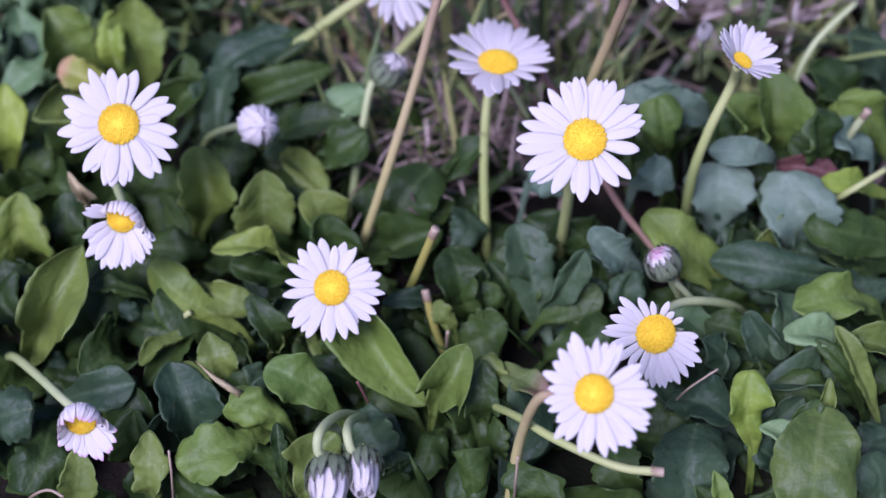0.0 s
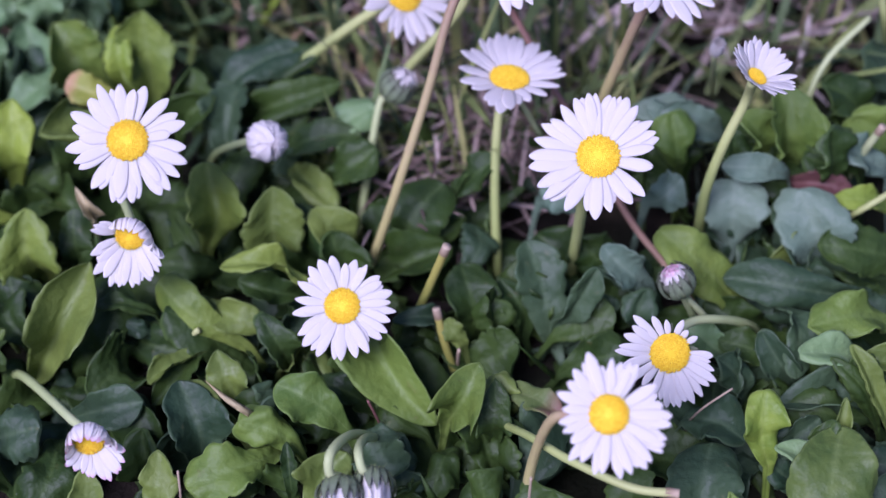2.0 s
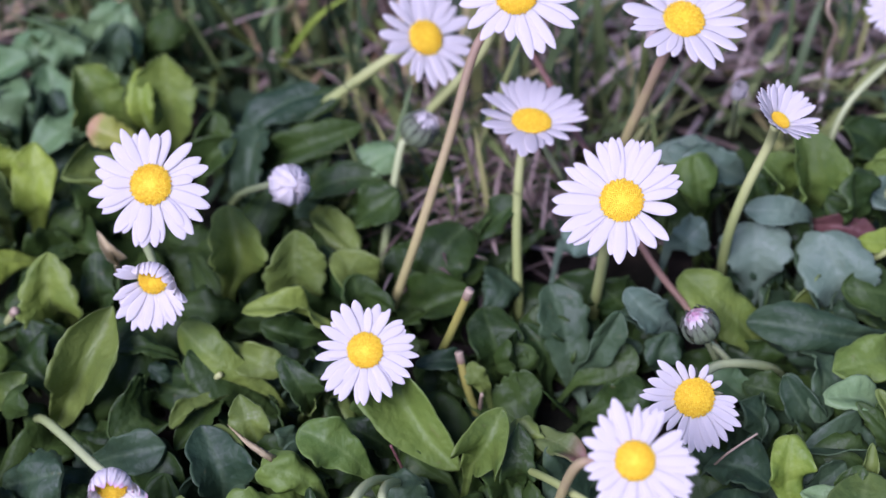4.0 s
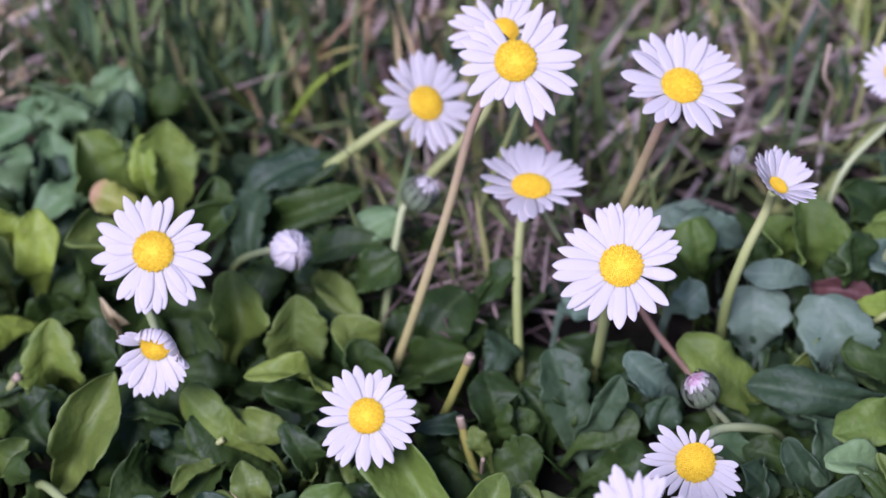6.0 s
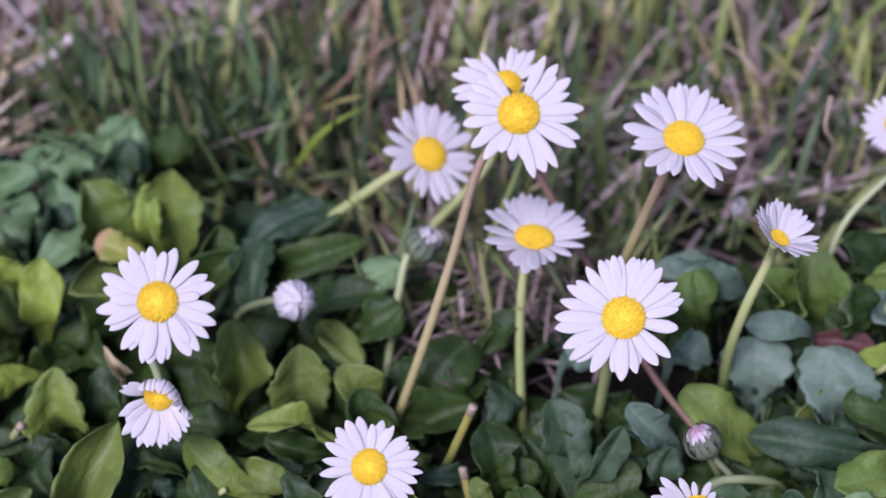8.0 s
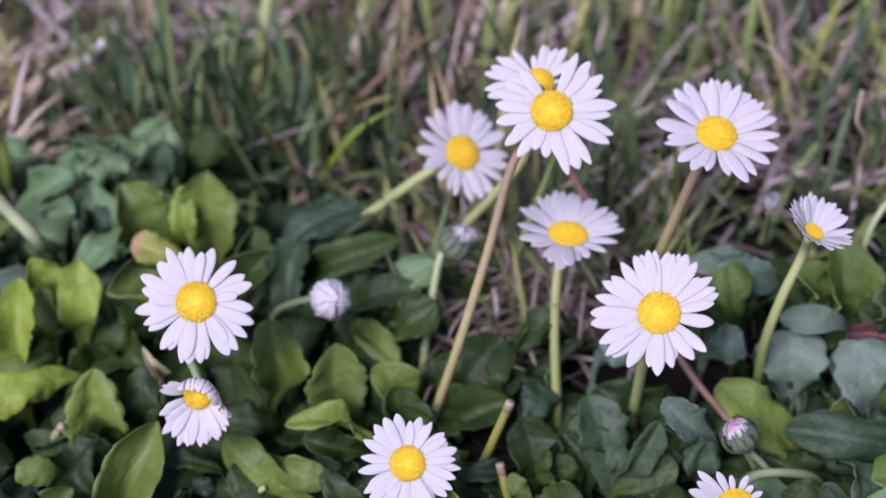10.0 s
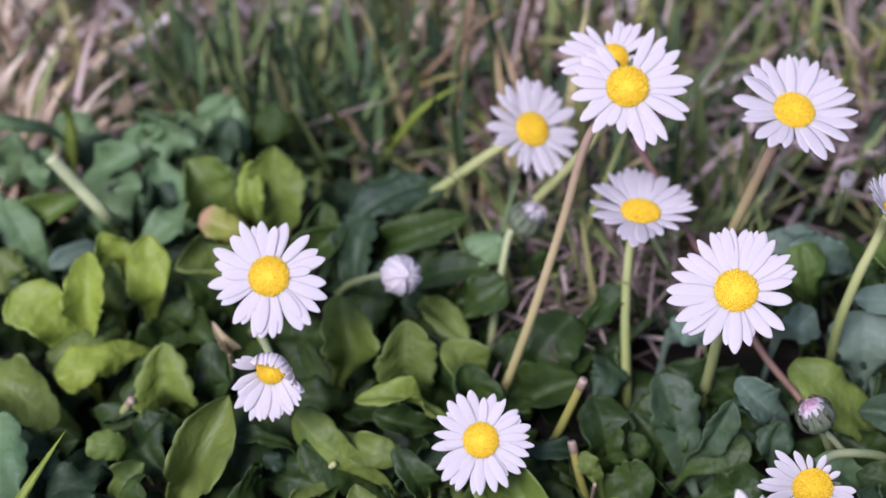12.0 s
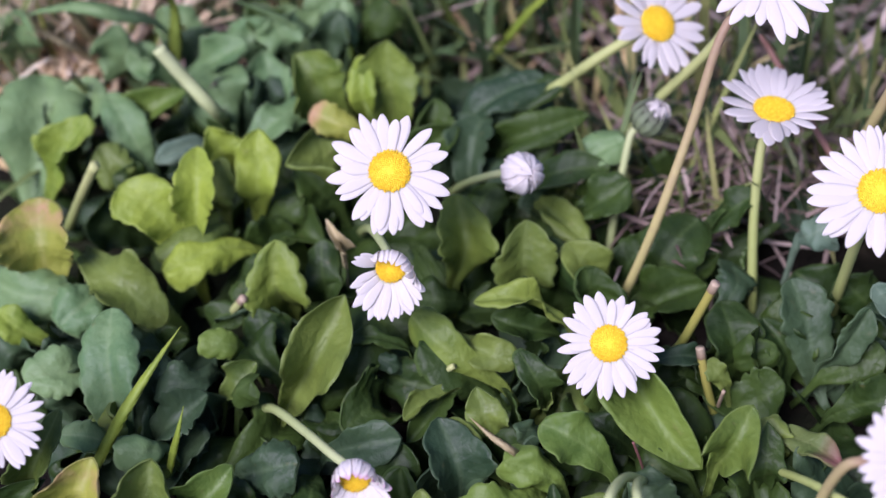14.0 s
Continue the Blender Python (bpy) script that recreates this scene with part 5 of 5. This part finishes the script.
daisy("white daisy facing the sky on an upright stalk", (17.7, 29.8, 38.4), (0.09, 0.07, 0.99), 9.6, 3.47, [(4, 6.6), (14, 7.6), (42, 6.4), (72, 6.7), (86, 5.6), (112, 6.6), (120, 7.5), (129, 9.5), (137, 8.6), (151, 6.0), (167, 5.0), (192, 5.5), (216, 6.3), (236, 7.2), (246, 6.8), (256, 7.4), (258, 6.3), (268, 7.9), (275, 7.3), (290, 8.0), (295, 7.5), (307, 7.5), (313, 8.1), (316, 7.8), (325, 8.3), (331, 8.4), (341, 7.8), (349, 8.4)], (18, 3), 5,
      [(15.8, 27.0, 32.0), (15.1, 22.1, 20.0), (15.4, 16.3, 5.0), (15.5, 18.7, 0.0)], STALK, wide=0.29, thick=0.85)
daisy("white daisy close to another, on a bent brown stalk", (27.9, -45.8, 42.4), (-0.10, -0.57, 0.81), 8.8, 2.89, [(5, 6.4), (16, 5.4), (29, 5.1), (38, 5.5), (65, 5.9), (72, 5.6), (82, 5.2), (91, 4.5), (94, 5.5), (105, 4.6), (115, 6.8), (123, 5.8), (137, 5.8), (147, 5.0), (164, 5.6), (178, 4.2), (195, 4.8), (207, 4.7), (224, 4.3), (236, 6.2), (246, 5.4), (258, 3.0), (261, 6.4), (270, 6.0), (285, 6.8), (295, 6.4), (303, 6.0), (310, 6.9), (319, 6.5), (330, 6.8), (335, 6.5), (345, 6.4), (358, 6.5)], (8, -4), 6,
      [(23.1, -41.6, 37.0), (20.2, -40.8, 34.0), (18.2, -39.2, 22.0), (17.0, -38.9, 6.0), (17.3, -37.2, 0.0)], STALK_BROWN, wide=0.28, thick=0.8)
daisy("white daisy nodding forward behind another", (40.7, -22.1, 26.3), (0.04, -0.79, 0.61), 8.8, 3.25, [(28, 2.3), (49, 1.9), (68, 3.1), (93, 2.7), (111, 4.0), (129, 5.9), (141, 5.1), (153, 5.5), (166, 5.7), (176, 6.3), (190, 5.2), (210, 5.0), (225, 4.2), (245, 4.9), (256, 5.1), (266, 6.1), (272, 6.1), (278, 6.4), (285, 5.6), (288, 6.0), (293, 6.4), (306, 6.3), (315, 5.7), (325, 6.1), (335, 5.0), (343, 3.9), (352, 4.2)], (12, 2), 7,
      [(45.4, -12.7, 22.0), (51.3, -9.5, 19.0), (58.0, -5.3, 12.0), (62.9, -0.0, -0.0)], STALK_PALE, wide=0.28)
daisy("white daisy seen from its side on a curved stalk", (57.2, 16.0, 49.9), (0.42, -0.08, 0.9), 6.9, 1.7, 30, (38, 26), 8,
      [(56.9, 19.0, 42.0), (53.6, 16.4, 34.0), (51.6, 15.4, 24.0), (52.2, 18.3, 10.0), (54.0, 24.0, 0.0)], STALK, wide=0.28, thick=0.9)
daisy("tall white daisy tilted to the sky on a brown stalk", (42.5, 31.3, 58.9), (0.11, -0.29, 0.95), 10.7, 3.51, [(6, 7.4), (14, 7.9), (20, 7.4), (31, 7.7), (34, 7.5), (42, 7.8), (55, 8.1), (63, 7.9), (69, 7.9), (76, 7.5), (95, 8.1), (108, 7.9), (119, 7.2), (127, 7.3), (150, 4.4), (154, 7.7), (168, 6.1), (178, 6.9), (203, 6.8), (216, 6.6), (223, 5.0), (233, 5.5), (257, 6.2), (270, 8.1), (287, 7.4), (303, 7.5), (320, 7.8), (335, 7.9), (356, 8.2)], (16, 2), 9,
      [(39.5, 30.0, 52.0), (37.3, 31.5, 42.0), (35.1, 34.0, 30.0), (35.1, 46.4, 8.0), (35.7, 51.3, -0.0)], STALK_BROWN, wide=0.29, thick=0.95)
daisy("tall white daisy with gaps between its rays", (14.8, 33.3, 63.6), (-0.03, -0.63, 0.78), 10.6, 3.58, [(7, 8.0), (21, 6.3), (33, 7.8), (47, 6.0), (52, 7.9), (67, 7.8), (125, 5.7), (139, 6.3), (148, 6.3), (160, 6.9), (174, 6.5), (191, 6.6), (208, 4.5), (215, 6.8), (234, 6.8), (247, 4.3), (262, 5.1), (278, 5.3), (282, 8.3), (294, 8.0), (307, 8.3), (328, 8.2), (338, 8.2), (354, 7.0)], (8, -4), 10,
      [(8.3, 29.8, 56.0), (3.4, 22.6, 42.0), (-2.4, 15.4, 26.0), (-7.7, 16.0, 6.0), (-8.2, 19.1, 0.0)], STALK_BROWN, wide=0.29, thick=0.82)
daisy("white daisy turned aside on a slanting green stalk", (-0.6, 53.2, 38.9), (0.43, -0.50, 0.76), 9.9, 3.37, [(13, 6.4), (25, 6.7), (33, 7.1), (47, 7.2), (56, 6.9), (62, 7.5), (75, 7.1), (93, 6.9), (106, 6.7), (129, 6.6), (151, 6.6), (166, 5.3), (174, 6.5), (196, 5.2), (213, 5.6), (218, 4.2), (227, 6.1), (245, 7.0), (262, 6.7), (276, 7.1), (295, 6.6), (314, 6.9), (329, 6.9), (355, 7.2)], (10, -2), 11,
      [(-7.8, 53.2, 34.0), (-18.0, 53.6, 25.0), (-28.3, 55.8, 14.0), (-33.0, 67.2, 0.0)], STALK, wide=0.29, thick=1.0)
daisy("white daisy half hidden behind a taller one", (13.3, 44.7, 61.0), (-0.04, -0.47, 0.88), 9.4, 2.74, [(1, 3.0), (34, 4.8), (55, 6.0), (67, 5.0), (77, 5.0), (83, 5.0), (103, 3.1), (130, 5.5), (144, 5.4), (146, 6.7), (162, 6.6), (170, 7.4), (187, 7.4), (200, 7.1), (227, 5.8), (273, 4.2), (319, 3.6)], (12, -2), 12,
      [(10.2, 44.1, 44.0), (-0.6, 49.2, 24.0), (-8.5, 45.3, 16.0), (-17.0, 40.8, 8.0), (-19.4, 46.9, -0.0)], STALK, wide=0.29, thick=0.95)
daisy("white daisy at the edge of the dry turf", (86.8, 54.9, 42.0), (-0.19, -0.42, 0.89), 6.9, 2.31, 32, (16, 4), 13,
      [(89.7, 52.7, 30.0), (100.8, 72.7, 0.0)], STALK)
daisy("white daisy near the front, fully open", (-102.0, -33.2, 36.0), (0.12, -0.57, 0.81), 8.0, 2.74, 34, (8, -4), 14,
      [(-108.5, -26.8, 20.0), (-116.1, -17.8, 0.0)], STALK, wide=0.28)
daisy("half-closed daisy with pink-tipped rays on an arched stalk", (-49.4, -35.2, 25.0), (0.11, -0.86, 0.50), 7.4, 2.44, [(172, 3.6, 55, 110), (190, 3.4, 50, 95), (207, 3.2, 45, 70), (224, 3.2), (239, 3.2), (253, 3.2), (263, 3.7), (272, 3.9), (284, 4.6), (293, 5.2), (305, 4.8), (314, 4.8), (324, 4.5), (340, 3.9)], (40, 16), 15,
      [(-53.5, -29.1, 22.0), (-59.2, -21.4, 18.0), (-66.1, -12.2, 12.0), (-72.0, -3.6, -0.0)], STALK_PALE, wide=0.36,
      hood=[(350, 4.2, 40, 80), (2, 4.2, 44, 105), (14, 4.4, 42, 125), (26, 4.6, 38, 145), (38, 4.8, 34, 160), (51, 5.2, 32, 172), (64, 4.7, 32, 165), (77, 5.3, 30, 174), (90, 4.8, 32, 166), (103, 5.3, 32, 174), (116, 4.8, 33, 166), (130, 4.8, 35, 160), (144, 4.4, 40, 140), (158, 4.0, 45, 115)], pink=True)
daisy("small white daisy low in the turf", (54.6, 36.7, 37.0), (0.1, -0.2, 0.95), 4.6, 0.6, 22, (60, 105), 16,
      [(58.8, 52.7, 16.0), (62.4, 67.2, 0.0)], STALK_PALE, wide=0.28, thick=0.5)
# ---- buds ----
bud("closed white daisy like a small ball", (-24.5, 21.9, 32.4), (0.38, -0.72, 0.58), 6.6, 7.0, 21,
    [(-29.8, 28.4, 26.0), (-35.3, 34.7, 18.0), (-40.3, 50.0, 0.0)], STALK_PALE, show=0.85, pink=False, closed=1.9)
bud("green daisy bud with a white tip", (43.5, -6.9, 26.3), (-0.48, 0.2, 0.83), 6.2, 6.6, 22,
    [(45.9, -6.0, 20.0), (48.5, -3.1, 12.0), (51.5, 3.0, 0.0)], STALK_PALE, show=0.24, closed=1.0)
bud("green daisy bud opening white on one side", (-1.6, 40.5, 28.4), (0.67, 0.10, 0.74), 6.9, 7.7, 23,
    [(-5.5, 39.9, 24.0), (-7.6, 34.3, 16.0), (-9.9, 26.0, 6.0), (-10.3, 29.0, 0.0)], STALK_PALE, show=0.2, pink=False, closed=1.3)
bud("hanging daisy bud with hairy green bracts", (-10.8, -48.1, 26.0), (-0.02, -0.98, -0.20), 6.0, 7.6, 24,
    [(-12.2, -45.2, 29.0), (-11.9, -43.1, 31.0), (-9.5, -36.4, 26.0), (-6.6, -29.7, 16.0), (-6.5, -20.5, 0.0)], STALK_PALE, show=0.5, hairy=True, pink=False, closed=0.35)
bud("smaller hanging daisy bud beside another", (-6.0, -45.9, 25.0), (0.08, -0.98, -0.20), 5.4, 7.3, 25,
    [(-7.4, -44.2, 28.0), (-8.0, -41.3, 29.0), (-7.2, -34.1, 22.0), (-5.1, -26.0, 10.0), (-5.1, -20.5, 0.0)], STALK_PALE, show=0.5, hairy=True, pink=False, closed=0.35)
# ---- lone stalks, dry stems and single grass blades ----
stalk_thing("cut_stalk", "cut yellow-green daisy stalk with a dried end", "stalk", [(5.9, -2.5, 30.6), (3.7, -1.8, 22.6), (1.3, -0.5, 13.6), (-0.0, 8.0, 0.0)], 0.8, STALK_YELLOW, tip=STALK_DRY, taper=0.95)
stalk_thing("cut_stalk", "short cut green daisy stalk", "stalk", [(4.1, -5.3, 18.1), (5.2, -6.9, 12.1), (7.0, -7.7, 4.0), (7.2, -6.1, 0.0)], 0.75, STALK_YELLOW, tip=STALK_DRY, taper=0.95)
stalk_thing("cut_stalk", "small dead stub of a stalk", "stalk", [(7.7, -10.7, 14.0), (7.5, -6.7, 4.0), (7.5, -4.8, -0.0)], 0.4, STALK_DRY)
stalk_thing("cut_stalk", "cut daisy stalk lying under a flower", "stalk", [(38.3, -49.7, 28.0), (31.8, -48.4, 28.0), (23.4, -42.7, 27.0), (17.6, -34.3, 22.0), (12.9, -21.0, 8.0), (12.2, -15.0, 0.0)], 0.68, STALK, tip=STALK_DRY, taper=1.0)
stalk_thing("bare_stalk", "long pinkish-brown stalk leaning between the flowers", "stalk", [(19.3, 60.5, 30.0), (28.1, 42.8, 22.0), (38.4, 17.2, 17.0), (45.1, 7.5, 13.0), (50.5, 4.9, 5.0), (52.3, 7.0, 0.0)], 0.75, STALK_PINK)
stalk_thing("bare_stalk", "pale green stalk by the bud", "stalk", [(45.2, -6.5, 22.0), (49.2, -5.8, 16.0), (55.4, -5.2, 5.0), (56.9, -2.5, 0.0)], 0.65, STALK_PALE)
stalk_thing("bare_stalk", "thin green stalk behind the upright one", "stalk", [(20.3, 32.6, 30.0), (24.5, 35.9, 18.0), (27.1, 48.4, 0.0)], 0.6, STALK_PALE)
stalk_thing("cut_stalk", "pale curved stalk before the dry turf", "stalk", [(85.4, 49.5, 34.0), (76.9, 42.5, 30.0), (73.8, 39.0, 22.0), (74.7, 39.5, 6.0), (76.2, 43.2, 0.0)], 0.7, STALK_PALE)
stalk_thing("cut_stalk", "pale cut stalk on bluish leaves", "stalk", [(83.2, 24.2, 30.0), (81.4, 25.8, 22.0), (81.3, 31.0, 10.0), (83.5, 39.7, 0.0)], 0.9, STALK_PALE, tip=STALK_DRY)
stalk_thing("bare_stalk", "light green stalk lying on the leaves", "stalk", [(85.9, 15.7, 24.0), (79.9, 12.9, 22.0), (77.0, 17.0, 14.0), (80.5, 29.6, 0.0)], 0.7, STALK)
stalk_thing("cut_stalk", "pale dry stalk leaning over leaves", "stalk", [(-90.9, 50.6, 38.0), (-86.9, 49.2, 32.0), (-82.0, 47.8, 25.0), (-84.0, 62.0, 10.0), (-84.0, 68.0, 0.0)], 1.3, STALK_PALE, taper=1.0)
stalk_thing("cut_stalk", "pale cut stalk among yellow-green leaves", "stalk", [(-100.0, 28.2, 30.0), (-105.2, 31.2, 20.0), (-110.2, 33.9, 10.0), (-114.6, 42.9, -0.0)], 1.0, STALK, taper=1.0)
stalk_thing("cut_stalk", "whitish broken stalk over bluish leaves", "stalk", [(-109.8, 53.6, 30.0), (-110.0, 58.9, 22.0), (-110.2, 64.8, 12.0), (-110.5, 71.0, 0.0)], 0.9, STALK, tip=STALK_DRY)
stalk_thing("cut_stalk", "short stub with a pale end", "stalk", [(-72.7, 6.9, 18.0), (-75.7, 9.4, 12.0), (-79.6, 18.7, 0.0)], 0.75, STALK, tip=STALK_DRY, taper=1.0)
stalk_thing("cut_stalk", "olive stub pointing up", "stalk", [(-36.1, -6.8, 16.2), (-40.6, -4.9, 10.0), (-43.5, 1.3, 0.0)], 0.6, STALK, taper=0.9)
stalk_thing("dry_stem", "curled dry stem in the turf", "stem", [(75.4, 61.4, 44.0), (74.9, 59.6, 38.0), (77.6, 60.9, 32.0), (77.9, 64.9, 20.0), (80.7, 73.5, 4.0), (81.7, 76.2, 0.0)], 0.5, STALK_DRY)
stalk_thing("dry_stem", "arched dry stem over the turf", "stem", [(61.5, 98.8, 30.0), (63.9, 84.5, 36.0), (68.3, 84.5, 28.0), (75.2, 104.9, 6.0), (77.0, 111.2, -0.0)], 0.5, STALK_DRY)
stalk_thing("dry_stem", "straight dry stem in the turf", "stem", [(76.1, 82.2, 40.0), (83.6, 86.9, 30.0), (94.7, 104.5, 12.0), (100.8, 118.3, 0.0)], 0.45, STALK_DRY)
stalk_thing("dry_stem", "upright dry stem in the turf", "stem", [(-20.4, 99.4, 40.0), (-22.3, 103.6, 24.0), (-23.1, 113.6, 4.0), (-23.5, 117.5, 0.0)], 0.6, STALK_DRY)
stalk_thing("dry_stem", "thin pale dry stem at the front", "stem", [(-35.5, -40.8, 24.0), (-35.7, -42.1, 18.0), (-37.7, -38.2, 4.0), (-38.3, -36.6, -0.0)], 0.22, STALK_DRY)
stalk_thing("dry_stem", "thin curled dry stem at the front", "stem", [(-51.0, -47.4, 22.0), (-53.5, -46.1, 22.0), (-57.1, -44.6, 18.0), (-63.5, -35.3, -0.0)], 0.25, STALK_DRY)
stalk_thing("dry_stem", "thin brown stem at the front", "stem", [(17.5, -44.9, 26.0), (17.3, -44.8, 18.0), (17.7, -38.3, -0.0)], 0.25, STALK_DRY)
stalk_thing("bare_stalk", "brown stalk lying behind the buds", "stalk", [(-3.6, 72.1, 12.0), (-7.9, 71.7, 7.0), (-11.4, 72.1, 2.0), (-12.0, 73.8, 0.0)], 0.7, STALK_PINK)
blade_thing("long yellow-green grass blade over daisy leaves", [(-78.0, -11.7, 32.3), (-83.1, -15.0, 26.3), (-88.4, -20.4, 20.3), (-94.4, -22.3, 10.0), (-98.6, -16.7, 0.0)], 2.0, FRESH)
blade_thing("short pointed green grass blade", [(-77.0, -22.5, 26.0), (-78.9, -24.7, 20.0), (-82.6, -22.0, 8.0), (-85.1, -17.0, 0.0)], 1.5, FRESH)
blade_thing("small bright grass blade", [(-61.9, 77.0, 22.0), (-63.6, 84.6, 8.0), (-65.5, 92.1, 0.0)], 1.4, FRESH)
blade_thing("dry tan blade folded on a leaf", [(-32.6, -25.0, 26.0), (-28.9, -28.2, 25.0), (-25.2, -27.9, 20.0), (-26.9, -14.0, 0.0)], 1.2, TAN)
blade_thing("dark green grass blade at the front", [(0.9, -40.7, 22.0), (2.8, -42.8, 18.0), (4.8, -39.4, 4.0), (5.3, -37.9, -0.0)], 1.8, MID_SHADED)
blade_thing("thin green grass blade between leaves", [(16.5, -15.4, 22.0), (20.1, -14.8, 16.0), (24.7, -9.8, 4.0), (25.5, -7.3, 0.0)], 1.0, MID_SHADED)
blade_thing("orange dry grass blade in the turf", [(1.0, 89.3, 34.0), (-3.2, 92.8, 24.0), (-6.8, 107.2, 6.0), (-7.6, 113.4, 0.0)], 1.8, TAN)
blade_thing("long leaning green grass blade in the turf", [(-12.5, 75.4, 34.0), (-22.1, 76.8, 26.0), (-31.4, 83.3, 8.0), (-33.2, 91.2, 0.0)], 2.0, FRESH)
blade_thing("broad green grass blade leaning aside", [(-121.0, 69.0, 32.0), (-117.0, 67.8, 34.0), (-108.4, 63.3, 38.0), (-101.0, 63.2, 36.0), (-96.5, 70.4, 28.0), (-95.0, 84.0, 8.0), (-95.0, 90.0, 0.0)], 3.2, PALE_SHEEN)
blade_thing("green grass blade among leaves", [(-95.7, 69.4, 28.0), (-98.4, 70.5, 20.0), (-103.1, 76.1, 8.0), (-104.0, 80.0, 0.0)], 1.6, FRESH)
blade_thing("broad soft green grass blade standing among leaves", [(-93.1, 67.4, 40.0), (-92.0, 70.0, 32.0), (-93.7, 70.9, 22.0), (-96.8, 73.9, 8.0), (-97.0, 76.0, 0.0)], 3.0, LIGHT)
blade_thing("slim bright grass blade before the turf", [(-59.0, 67.0, 30.0), (-58.7, 69.7, 22.0), (-59.8, 74.4, 10.0), (-60.0, 77.0, 0.0)], 1.3, GREEN)
blade_thing("yellow-green grass blade at the straw's edge", [(-116.9, 68.3, 40.0), (-119.9, 73.6, 30.0), (-123.0, 82.0, 12.0), (-124.0, 87.0, 0.0)], 2.6, YELLOW)
blade_thing("long bluish grass blade leaning over leaves", [(-80.0, 66.0, 37.0), (-73.0, 69.0, 31.0), (-66.5, 71.0, 24.0), (-60.0, 76.0, 8.0), (-58.0, 80.0, 0.0)], 2.4, PALE_SHEEN)
blade_thing("pale bent straw at the straw's edge", [(-119.8, 65.8, 36.0), (-118.8, 69.2, 28.0), (-115.1, 71.6, 22.0), (-111.4, 77.6, 12.0), (-109.0, 84.0, 0.0)], 1.8, TAN)
blade_thing("pale straw standing at the turf's edge", [(-116.5, 66.5, 43.0), (-114.4, 68.2, 40.0), (-113.2, 70.2, 34.0), (-111.0, 78.0, 14.0), (-110.0, 84.0, 0.0)], 1.9, TAN)
stalk_thing("dry_stem", "thin dry stem lying across a blue-green leaf", "stem", [(50.8, -25.5, 21.0), (48.2, -26.7, 20.0), (45.5, -27.6, 18.0), (45.0, -23.2, 8.0), (46.7, -19.7, 0.0)], 0.22, STALK_DRY)
stalk_thing("dead_stalk", "thin dark reddish stem between leaves", "stalk", [(-7.4, -22.4, 16.0), (-6.4, -22.2, 12.0), (-5.3, -21.3, 6.0), (-5.4, -18.1, 0.0)], 0.28, STALK_RED)
